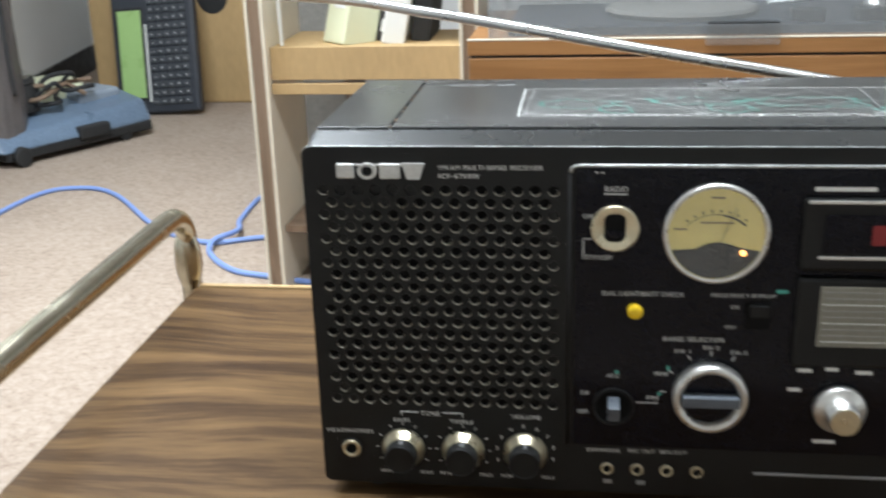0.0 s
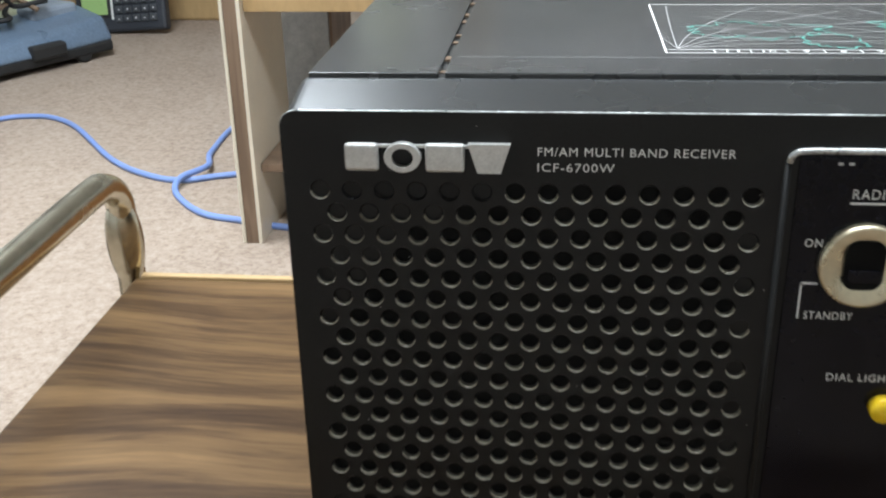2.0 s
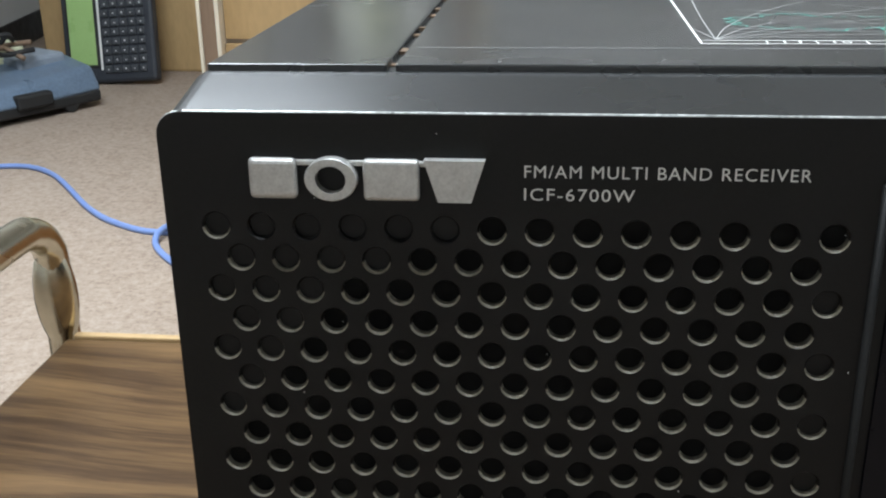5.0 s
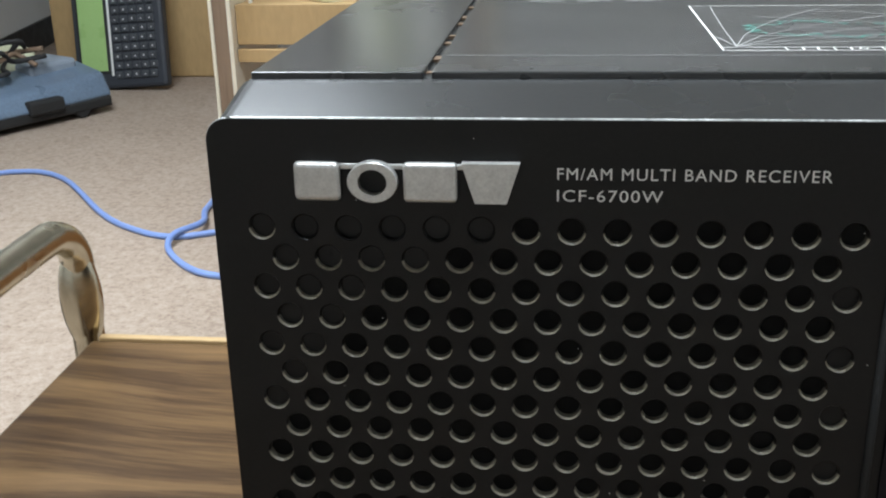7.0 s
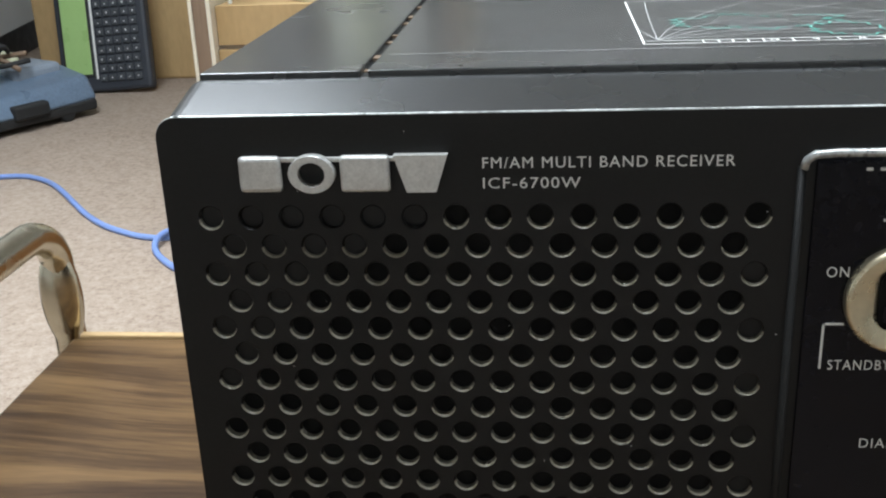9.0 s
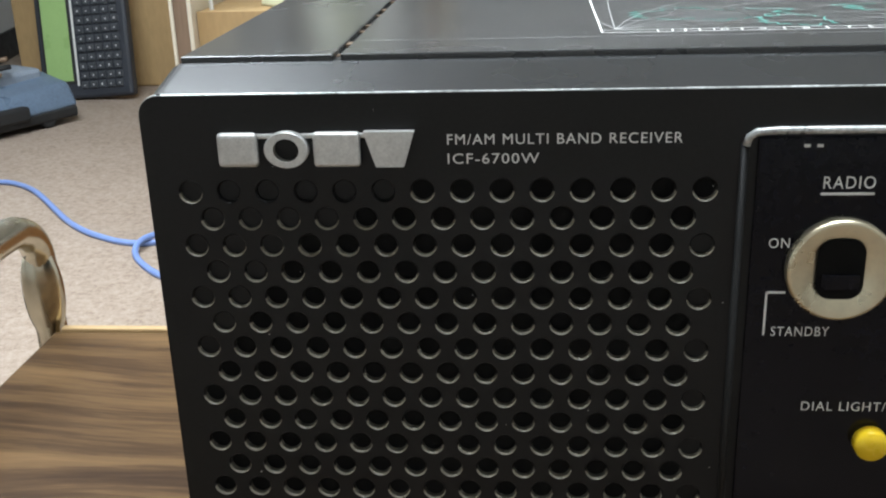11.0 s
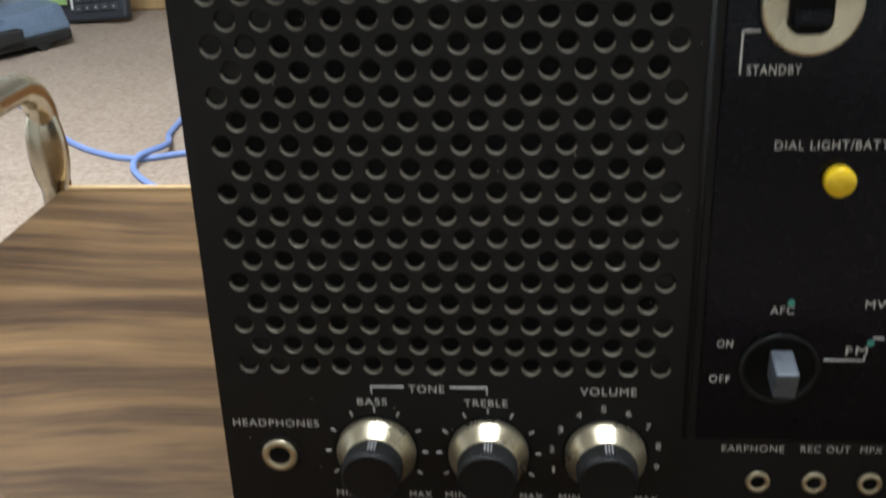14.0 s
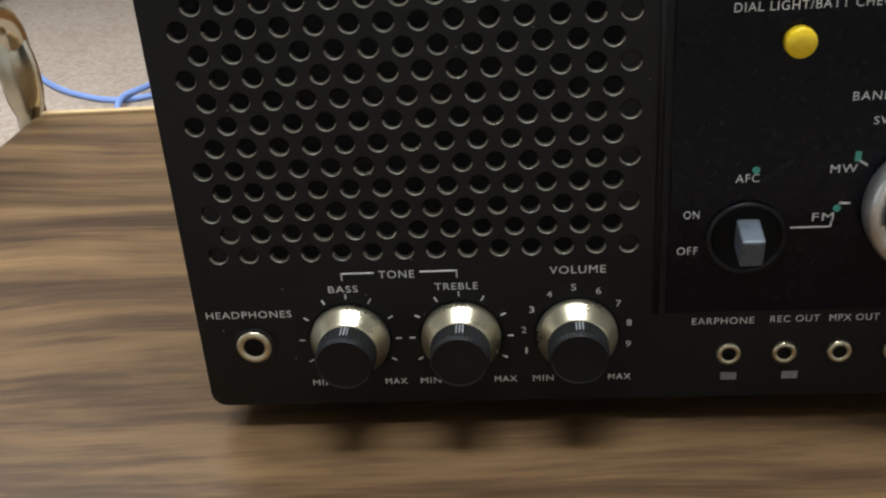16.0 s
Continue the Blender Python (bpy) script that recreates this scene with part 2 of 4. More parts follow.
def lettering(words, width, height):
    """A bmesh of words in the built-in font, its lower left corner at the origin, in the x-z plane facing -y."""
    cu = bpy.data.curves.new("words", "FONT")
    cu.body, cu.size, cu.extrude, cu.resolution_u = words, 1, 0.0, 3
    cu.offset, cu.space_character = 0.0, 1.14
    ob = bpy.data.objects.new("words", cu)
    scene.collection.objects.link(ob)
    dg = bpy.context.evaluated_depsgraph_get()
    me = bpy.data.meshes.new_from_object(ob.evaluated_get(dg))
    bpy.data.objects.remove(ob)
    bm = bmesh.new()
    bm.from_mesh(me)
    bpy.data.meshes.remove(me)
    xs, ys = [q.co.x for q in bm.verts], [q.co.y for q in bm.verts]
    x0, x1, y0, y1 = min(xs), max(xs), min(ys), max(ys)
    for q in bm.verts:
        q.co = Vector(((q.co.x - x0) / (x1 - x0) * width, 0, (q.co.y - y0) / (y1 - y0) * height))
    return bm


def moved(bm, m):
    bmesh.ops.transform(bm, matrix=m, verts=bm.verts)
    return bm


# ---- the room ----
def structure(name, bm, material, label, category):
    return tagged(part(name, bm, material), label, category, kind="structure")


structure("floor", box(-3.3, 2.4, -2.6, 4.5, FLOOR - 0.1, FLOOR), CARPET, "beige looped carpet over the whole room", "floor")
structure("ceiling", box(-3.3, 2.4, -2.6, 4.5, CEIL, CEIL + 0.1), CEILMAT, "plain white ceiling", "ceiling")
structure("wall_back", box(-3.3, 2.4, 4.35, 4.5, FLOOR, CEIL), PAINT, "white painted wall behind the boxes", "wall")
structure("wall_right", box(2.25, 2.4, -2.6, 4.35, FLOOR, CEIL), PAINT, "white painted wall", "wall")
structure("wall_behind", box(-3.3, 2.25, -2.6, -2.45, FLOOR, CEIL), PAINT, "white painted wall", "wall")


def slanted_wall(x_at, y0, y1, thick, z0, z1):
    bm = bmesh.new()
    vs = [bm.verts.new((x_at(y) - d, y, z)) for z in (z0, z1) for y, d in ((y0, 0), (y1, 0), (y1, thick), (y0, thick))]
    for f in ((0, 1, 5, 4), (1, 2, 6, 5), (2, 3, 7, 6), (3, 0, 4, 7), (4, 5, 6, 7), (3, 2, 1, 0)):
        bm.faces.new([vs[i] for i in f])
    bmesh.ops.recalc_face_normals(bm, faces=bm.faces)
    return bm


def wall_x(y):
    return -1.85 - (y - 2.19) * 0.176


structure("wall_left", slanted_wall(wall_x, 1.70, 4.35, 0.12, FLOOR, CEIL), PAINT, "white painted wall beside the vacuum cleaner", "wall")
structure("baseboard", slanted_wall(lambda y: wall_x(y) + 0.012, 1.70, 4.35, 0.0115, FLOOR, FLOOR + 0.115), BASEBLACK, "black vinyl baseboard along the white wall", "baseboard")
structure("wall_partition", box(-3.3, -1.516, 1.56, 1.70, FLOOR, CEIL), CREAMPAINT, "cream painted wall end beside the doorway", "wall")
structure("baseboard_partition", box(-3.3, -1.516, 1.548, 1.56, FLOOR, FLOOR + 0.1), BASEBLACK, "black vinyl baseboard on the cream wall", "baseboard")
casing = structure("trim", box(-1.516, -1.414, 1.535, 1.70, FLOOR, CEIL, 0.006), CREAMPAINT, "cream painted door casing with moulded edge", "trim")
for k, (a, b) in enumerate(((-1.511, -1.495), (-1.450, -1.434))):
    part("moulding", box(a, b, 1.528, 1.535, FLOOR, CEIL, 0.003), CREAMPAINT, casing)

# the window wall, with a real opening
wl = structure("wall_window", box(-3.45, -3.3, -2.6, 1.56, FLOOR, -0.05), PAINT, "white painted wall under the window", "wall")
structure("wall_window_top", box(-3.45, -3.3, -2.6, 1.56, 1.25, CEIL), PAINT, "white painted wall above the window", "wall")
structure("wall_window_side", box(-3.45, -3.3, -2.6, -0.45, -0.05, 1.25), PAINT, "white painted wall beside the window", "wall")
structure("wall_window_end", box(-3.45, -3.3, 1.25, 1.56, -0.05, 1.25), PAINT, "white painted wall beside the window", "wall")


def ceiling_light(x, y):
    e = empty("ceiling_light", "rectangular white ceiling light with a bright diffuser", "ceiling light", "ceiling lights", loc=(x, y, CEIL))
    part("frame", box(-0.62, 0.62, -0.16, 0.16, -0.05, 0, 0.006), PAINT, e)
    part("diffuser", box(-0.58, 0.58, -0.12, 0.12, -0.058, -0.05), glow("lamp_diffuser", (0.92, 0.97, 1.0), 3.0), e)
    return e


ceiling_light(0.15, -0.025)
ceiling_light(-1.0, 1.30)

# ---- the serving cart ----
cart = empty("serving_cart", "serving cart with walnut laminate tray and chrome tube handles", "cart")
TX0, TX1, TY0, TY1 = -0.2015, 0.62, -0.16, 0.335
part("tray", box(TX0, TX1, TY0, TY1, TRAY - 0.016, TRAY, 0.0015), WALNUT, cart)
part("tray_back_edge", box(TX0 + 0.004, TX1, TY1, TY1 + 0.006, TRAY - 0.018, TRAY + 0.002, 0.001), CARD, cart, "thin brown edge strip")
part("tray_front_edge", box(TX0 + 0.01, TX1, TY0 - 0.005, TY0, TRAY - 0.018, TRAY + 0.001, 0.001), PLANK, cart, "thin brown edge strip")


def cart_handle(x):
    pts = [(x, TY1 + 0.010, TRAY - 0.10), (x, TY1 + 0.012, TRAY - 0.03), (x, TY1 + 0.012, -0.002), (x, TY1 + 0.007, 0.018),
           (x, TY1 - 0.009, 0.0290), (x, TY1 - 0.034, 0.0320), (x, 0.18, 0.031), (x, 0.02, 0.030), (x, -0.018, 0.028), (x, -0.034, 0.018),
           (x, -0.040, 0.002), (x, -0.040, -0.02), (x, -0.040, TRAY - 0.10)]
    h = part("handle", tube(smooth_path(pts, 7), 0.0098, 20), CHROME, cart, "bent chrome tube handle", smooth=True)
    bm = bmesh.new()
    bmesh.ops.create_uvsphere(bm, u_segments=24, v_segments=14, radius=1)
    moved(bm, pose(x + 0.001, TY1 + 0.008, -0.016, 0, 0, 20) @ Matrix.Diagonal((0.0128, 0.0072, 0.034, 1)))
    part("flattened_end", bm, CHROME, h, smooth=True)
    for y in (TY1 + 0.010, -0.040):
        part("bolt", lathe([(0.005, 0), (0.005, 0.002), (0.003, 0.004)], "z", (0, 0, 0), 12), CHROME, h).matrix_local = pose(x + 0.008, y, TRAY - 0.03, 0, 90, 0)
    return h


cart_handle(TX0 - 0.008)
cart_handle(TX1 + 0.012)
for x in (TX0 + 0.02, TX1 - 0.02):
    for y in (TY0 + 0.03, TY1 - 0.03):
        leg = part("leg", tube([(x, y, FLOOR + 0.05), (x, y, TRAY - 0.016)], 0.009, 16), CHROME, cart, smooth=True)
        part("caster", lathe([(0.018, -0.008), (0.025, -0.006), (0.025, 0.006), (0.018, 0.008)], "y", (x, y, FLOOR + 0.025), 24), RUBBER, leg)
part("lower_shelf", box(TX0 + 0.01, TX1 - 0.01, TY0 + 0.02, TY1 - 0.02, FLOOR + 0.20, FLOOR + 0.216, 0.002), WALNUT, cart)

# ---- the radio receiver ----
radio = empty("radio_receiver", "black multi band radio receiver with perforated speaker front", "radio")
RX0, RX1, RZ0, RZ1, DEEP = 0.0056, 0.462, -0.031, 0.179, 0.170
P, Q, HX, HZ = 0.0098, 0.007154, 0.0165, 0.1545


def cabinet():
    bm = box(RX0 + 0.0004, RX1 - 0.0004, 0.0022, DEEP, RZ0 + 0.0004, RZ1 + 0.0040)
    long = [e for e in bm.edges if abs(e.verts[0].co.y - e.verts[1].co.y) > 0.05]
    bmesh.ops.bevel(bm, geom=long, offset=0.005, segments=5, affect="EDGES", profile=0.5)
    bmesh.ops.bisect_plane(bm, geom=[*bm.verts, *bm.edges, *bm.faces], plane_co=(0, 0.0226, 0), plane_no=(0, 1, 0))
    for q in bm.verts:
        if q.co.y < 0.01 and q.co.z > 0.15:
            q.co.z -= 0.0044
    return bm


part("cabinet", cabinet(), TOPBLACK, radio)


def arc(cx, cz, r, a0, a1, n=6):
    return [(cx + r * math.cos(radians(a0 + (a1 - a0) * i / n)), cz + r * math.sin(radians(a0 + (a1 - a0) * i / n))) for i in range(n + 1)]


GX0, GX1 = HX - P / 2, HX + 13.5 * P
GZ0, GZ1 = HZ - 18.5 * Q, HZ + Q / 2
BLIND = {0: 6, 1: 4, 2: 3, 3: 2, 4: 2, 5: 1, 6: 1, 16: 1, 17: 1, 18: 2}


def grille():
    """The front plate with its staggered round holes, each with a chamfered rim and a wall."""
    bm = bmesh.new()

    def flat(pts, mi=0):
        f = bm.faces.new([bm.verts.new((x, 0, z)) for x, z in pts])
        f.material_index = mi

    R = 0.005
    flat([(GX0, GZ1), (RX1 - R, GZ1), *[(RX1, GZ1)], *arc(RX1 - R, RZ1 - R, R, 0, 90), *arc(RX0 + R, RZ1 - R, R, 90, 180), (RX0, GZ1)][::-1])
    flat([(RX0, GZ0), *arc(RX0 + R, RZ0 + R, R, 180, 270), *arc(RX1 - R, RZ0 + R, R, 270, 360), (RX1, GZ0)][::1])
    flat([(RX0, GZ0), (GX0, GZ0), (GX0, GZ1), (RX0, GZ1)])
    flat([(GX1, GZ0), (RX1, GZ0), (RX1, GZ1), (GX1, GZ1)])
    N, r0, r1 = 20, 0.00312, 0.00275
    for r in range(19):
        cz = HZ - r * Q
        odd = r % 2
        if odd:
            for xa, xb in ((GX0, GX0 + P / 2), (GX1 - P / 2, GX1)):
                flat([(xa, cz - Q / 2), (xb, cz - Q / 2), (xb, cz + Q / 2), (xa, cz + Q / 2)])
        for c in range(13 if odd else 14):
            cx = HX + (c + 0.5 * odd) * P
            blind = c < BLIND.get(r, 0) or (c == 13 and r > 1)
            outer, rim, mid, deep = [], [], [], []
            for k in range(N):
                a = 2 * math.pi * (k + 0.5) / N
                ca, sa = math.cos(a), math.sin(a)
                s = min(P / 2 / max(1e-9, abs(ca)), Q / 2 / max(1e-9, abs(sa)))
                outer.append(bm.verts.new((cx + s * ca, 0, cz + s * sa)))
                rim.append(bm.verts.new((cx + r0 * ca, 0, cz + r0 * sa)))
                mid.append(bm.verts.new((cx + r1 * ca, 0.0005, cz + r1 * sa)))
                deep.append(bm.verts.new((cx + r1 * ca, 0.0015 if blind else 0.0021, cz + r1 * sa)))
            for k in range(N):
                j = (k + 1) % N
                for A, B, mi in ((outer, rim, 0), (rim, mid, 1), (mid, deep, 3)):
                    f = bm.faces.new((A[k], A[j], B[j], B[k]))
                    # lower arc only takes the pale tones, painted as if lit from above
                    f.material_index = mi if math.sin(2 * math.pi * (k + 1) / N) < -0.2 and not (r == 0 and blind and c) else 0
                a0, a1 = outer[k].co, outer[j].co
                if abs(a0.x - a1.x) > 1e-7 and abs(a0.z - a1.z) > 1e-7:
                    ax = cx + math.copysign(P / 2, a0.x + a1.x - 2 * cx)
                    az = cz + math.copysign(Q / 2, a0.z + a1.z - 2 * cz)
                    bm.faces.new((outer[j], outer[k], bm.verts.new((ax, 0, az))))
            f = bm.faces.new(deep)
            # open holes: shallow floor coloured near-black for the shade inside
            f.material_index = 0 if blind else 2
    bmesh.ops.recalc_face_normals(bm, faces=bm.faces)
    for f in bm.faces:
        f.normal_update()
        if abs(f.normal.y) > 0.99 and f.normal.y > 0:
            f.normal_flip()
    # the plate's own rim, back to the cabinet
    loop = [*arc(RX1 - R, RZ1 - R, R, 0, 90), *arc(RX0 + R, RZ1 - R, R, 90, 180), *arc(RX0 + R, RZ0 + R, R, 180, 270), *arc(RX1 - R, RZ0 + R, R, 270, 360)]
    a = [bm.verts.new((x, 0, z)) for x, z in loop]
    b = [bm.verts.new((x, 0.0024, z)) for x, z in loop]
    for i in range(len(loop)):
        j = (i + 1) % len(loop)
        bm.faces.new((a[i], b[i], b[j], a[j]))
    return bm


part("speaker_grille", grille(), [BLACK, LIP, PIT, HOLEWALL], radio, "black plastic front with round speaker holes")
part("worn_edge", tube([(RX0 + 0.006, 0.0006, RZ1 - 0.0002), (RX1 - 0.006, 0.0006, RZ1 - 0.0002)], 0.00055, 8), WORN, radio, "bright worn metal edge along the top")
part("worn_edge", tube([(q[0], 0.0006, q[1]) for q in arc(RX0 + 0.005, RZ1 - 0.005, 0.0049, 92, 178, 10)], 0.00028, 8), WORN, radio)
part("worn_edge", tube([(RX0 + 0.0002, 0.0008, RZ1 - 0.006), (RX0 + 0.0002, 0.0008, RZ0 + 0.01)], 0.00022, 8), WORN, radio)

# top plates with open joints between them
part("top_panel", box(RX0 + 0.004, 0.0504, 0.0235, DEEP - 0.001, RZ1 + 0.003, RZ1 + 0.0055, 0.0005), TOPBLACK, radio)
lid = part("map_lid", box(0.0524, 0.440, 0.0235, DEEP - 0.001, RZ1 + 0.003, RZ1 + 0.0056, 0.0005), TOPBLACK, radio, "black lid printed with a world time map")
LZ = RZ1 + 0.0056
part("joint", box(0.0504, 0.0524, 0.0233, DEEP - 0.001, RZ1 + 0.0028, RZ1 + 0.0036), RUBBER, radio)
random.seed(4)
for k in range(7):
    y = 0.026 + 0.12 * k / 7 + random.uniform(0, 0.012)
    part("dust", box(0.0504, 0.0524 - random.uniform(0, 0.001), y, y + random.uniform(0.001, 0.005), RZ1 + 0.0037, RZ1 + random.uniform(0.0042, 0.0049)), CARDINK, lid)


def line(x0, y0, x1, y1, w=0.0005, z=LZ, bm=None, rise=0.00012):
    """A printed line on the lid."""
    bm = bm or bmesh.new()
    a, b = Vector((x0, y0, z + rise)), Vector((x1, y1, z + rise))
    s = (b - a).cross(Vector((0, 0, 1))).normalized() * w / 2
    bm.faces.new([bm.verts.new(q) for q in (a + s, b + s, b - s, a - s)])
    return bm


part("lip_line", line(0.0545, 0.0440, 0.438, 0.0440, 0.00035), DIMINK, lid)
MX0, MX1, MY0, MY1 = 0.1216, 0.425, 0.0505, 0.132
bm = bmesh.new()
for a in ((MX0, MY0, MX1, MY0), (MX0, MY0 + 0.0045, MX1, MY0 + 0.0045), (MX0, MY1, MX1, MY1), (MX0, MY0, MX0, MY1), (MX1, MY0, MX1, MY1)):
    line(*a, 0.0006, bm=bm)
for k in range(1, 25):
    x = MX0 + 0.0115 * k + 0.004
    line(x, MY0, x, MY0 + 0.0045, 0.0004, bm=bm)
part("map_border", bm, INK, lid)
bm = bmesh.new()
for k in range(1, 17):
    line(MX0, MY0 + 0.0045 + 0.0045 * k, MX1, MY0 + 0.0045 + 0.0045 * k, 0.00018, bm=bm, rise=0.0001)
for cx in (MX0 + 0.004, MX0 + 0.105, MX0 + 0.205):
    for k in range(11):
        a = radians(14 + 15 * k)
        pts = [(cx + t * 0.085 * math.cos(a) * (1 + 0.5 * t), MY0 + 0.006 + 0.072 * math.sin(a) * t ** 0.8) for t in [i / 6 for i in range(7)]]
        for (xa, ya), (xb, yb) in zip(pts, pts[1:]):
            if MX0 < xb < MX1 and yb < MY1:
                line(xa, ya, xb, yb, 0.00028, bm=bm, rise=0.00014)
part("map_grid", bm, surf("mid_grey_ink", (0.42, 0.42, 0.41), 0.6), lid)
bm = bmesh.new()
random.seed(11)
for cx, cy, rx, ry in ((0.155, 0.085, 0.022, 0.012), (0.178, 0.068, 0.010, 0.010), (0.228, 0.092, 0.030, 0.010), (0.245, 0.070, 0.013, 0.011), (0.290, 0.088, 0.034, 0.013), (0.335, 0.066, 0.012, 0.006), (0.372, 0.09, 0.026, 0.013)):
    n = 70
    pts = []
    for i in range(n):
        a = 2 * math.pi * i / n
        f = 1 + 0.55 * (noise.noise((cx * 90 + 2.2 * math.cos(a), cy * 90 + 2.2 * math.sin(a), 3)) + 0.5 * noise.noise((7 * math.cos(a) + cx * 50, 7 * math.sin(a), 9)))
        pts.append((cx + rx * f * math.cos(a), min(MY1 - 0.001, max(MY0 + 0.006, cy + ry * f * math.sin(a)))))
    for i in range(n):
        if random.random() < 0.15:
            continue
        line(*pts[i], *pts[(i + 1) % n], 0.00055, bm=bm, rise=0.0002)
part("map_coastlines", bm, TEAL, lid, "teal printed coastlines")
for k, wd in enumerate(("11", "10", "9", "8", "7", "6", "5", "4", "3", "2", "1")):
    w = 0.0042 if len(wd) == 2 else 0.002
    bm = lettering(wd, w, 0.0027)
    part("map_digits", moved(bm, pose(MX0 + 0.0115 * k + 0.0185 - w / 2 + 0.0028, MY0 + 0.0009, LZ + 0.00015, -90, 0, 0)), INK, lid)
for k in range(3):
    part("title_bar", box(0.070 + 0.016 * k, 0.082 + 0.016 * k, 0.1465, 0.1485, LZ, LZ + 0.0001), DIMINK, lid)


def words(text, x, z, width, height, parent, mat=None, y=-0.00025):
    return part("lettering", moved(lettering(text, width, height), Matrix.Translation((x, y, z))), mat or INK, parent)


def bar(x0, x1, z0, z1, parent, mat=None, y=-0.0003, name="mark"):
    return part(name, box(x0, x1, y, y + 0.0003, z0, z1), mat or INK, parent)


# maker's badge: four plain cast shapes on a thin rail
badge = part("badge", box(0.0262, 0.0735, -0.0008, 0.0, 0.1682, 0.1694, 0.0003), BADGE, radio, "cast silver badge of four plain shapes")


def plate(outline, y0=-0.0022, y1=0.0):
    """A flat cast shape from an outline in x and z."""
    bm = bmesh.new()
    f = bm.faces.new([bm.verts.new((x, y1, z)) for x, z in outline])
    g = bmesh.ops.extrude_face_region(bm, geom=[f])
    bmesh.ops.translate(bm, vec=(0, y0 - y1, 0), verts=[q for q in g["geom"] if isinstance(q, bmesh.types.BMVert)])
    bmesh.ops.recalc_face_normals(bm, faces=bm.faces)
    return bm


BZ, BT = 0.1612, 0.1700
part("badge_shape", box(0.0250, 0.0352, -0.0022, 0, BZ, BT, 0.0012, 3), BADGE, badge)
bm, ring = bmesh.new(), []
for rx, rz, y in ((0.0055, 0.0046, 0), (0.0055, 0.0046, -0.0020), (0.0053, 0.0044, -0.0022), (0.0032, 0.0029, -0.0022), (0.0032, 0.0029, 0)):
    ring.append([bm.verts.new((0.0423 + rx * math.cos(k * math.pi / 16), y, (BZ + BT) / 2 + rz * math.sin(k * math.pi / 16))) for k in range(32)])
for u, w in zip(ring, ring[1:]):
    for k in range(32):
        bm.faces.new((u[k], u[(k + 1) % 32], w[(k + 1) % 32], w[k]))
bmesh.ops.recalc_face_normals(bm, faces=bm.faces)
part("badge_shape", bm, BADGE, badge)
part("badge_shape", box(0.0490, 0.0606, -0.0022, 0, BZ, BT, 0.0009, 3), BADGE, badge)
part("badge_shape", plate([(0.0616, BT), (0.0740, BT), (0.0712, BZ), (0.0644, BZ)]), BADGE, badge)
words("FM/AM MULTI BAND RECEIVER", 0.0818, 0.1662, 0.0562, 0.0026, radio)
words("ICF-6700W", 0.0818, 0.1614, 0.0222, 0.0026, radio)

# control panel
panel = part("control_panel", box(0.1555, 0.452, -0.0009, 0.0008, 0.0008, 0.1675, 0.0008), GLOSS, radio, "gloss black control panel")
PY = -0.0012
part("panel_trim", tube([(0.1527, -0.0008, 0.1655), (0.1533, -0.0009, 0.1676), (0.1550, -0.0010, 0.1688), (0.16, -0.0012, 0.1692), (0.452, -0.0012, 0.1692)], 0.0010, 8), WORN, panel, "worn silver trim", smooth=True)
part("panel_trim", tube([(0.1525, -0.0002, 0.166), (0.1525, -0.0002, 0.001)], 0.0010, 8), BLACK, panel, smooth=True)
for x in (0.1660, 0.1690):
    part("scratch", box(x, x + 0.0014, -0.00115, -0.0009, 0.1650, 0.1657), INK, panel)


def panel_words(text, x, z, width, height=0.0026, mat=None):
    return words(text, x, z, width, height, panel, mat, PY)


panel_words("RADIO", 0.1712, 0.1548, 0.0120, 0.0031)
bar(0.1708, 0.1832, 0.1532, 0.1538, panel, y=PY)
panel_words("ON", 0.1596, 0.1398, 0.0050)
panel_words("STANDBY", 0.1618, 0.1163, 0.0142)
bar(0.1598, 0.1646, 0.1278, 0.1283, panel, y=PY)
bar(0.1598, 0.1603, 0.1165, 0.1283, panel, y=PY)
panel_words("DIAL LIGHT/BATT CHECK", 0.1710, 0.0953, 0.0440)
panel_words("FREQUENCY DISPLAY", 0.2300, 0.0953, 0.0340, 0.0024)
panel_words("BAND SELECTOR", 0.2050, 0.0688, 0.0330)
panel_words("AFC", 0.1743, 0.0450, 0.0068)
panel_words("ON", 0.1598, 0.0338, 0.0046)
panel_words("OFF", 0.1582, 0.0218, 0.0062)
panel_words("MW", 0.2010, 0.0470, 0.0076)
panel_words("FM", 0.1972, 0.0318, 0.0062)
for x, z, s in ((0.2115, 0.0615, "SW 1"), (0.2270, 0.0640, "SW 2"), (0.2420, 0.0615, "SW 3")):
    panel_words(s, x, z, 0.0085, 0.0024)
bar(0.1912, 0.2030, 0.0296, 0.0300, panel, y=PY)
bar(0.2026, 0.2030, 0.0296, 0.0316, panel, y=PY)
for x, z in ((0.1800, 0.0488), (0.2040, 0.0358)):
    part("dot", lathe([(0.0011, 0), (0.0011, 0.0002)], "y", (x, PY, z), 14), TEAL, panel)
part("dot", box(0.2075, 0.2092, PY - 0.0002, PY, 0.0505, 0.0535), TEAL, panel)
part("dot", box(0.2640, 0.2700, PY - 0.0002, PY, 0.0985, 0.1005), TEAL, panel)
for a in (178, 148, 118, 90, 62):
    c, s = math.cos(radians(a)), math.sin(radians(a))
    part("tick", moved(box(-0.0016, 0.0016, -0.0002, 0, -0.0003, 0.0003), pose(0.2315 + 0.0255 * c, PY, 0.0365 + 0.0255 * s, 0, -a, 0)), INK, panel)

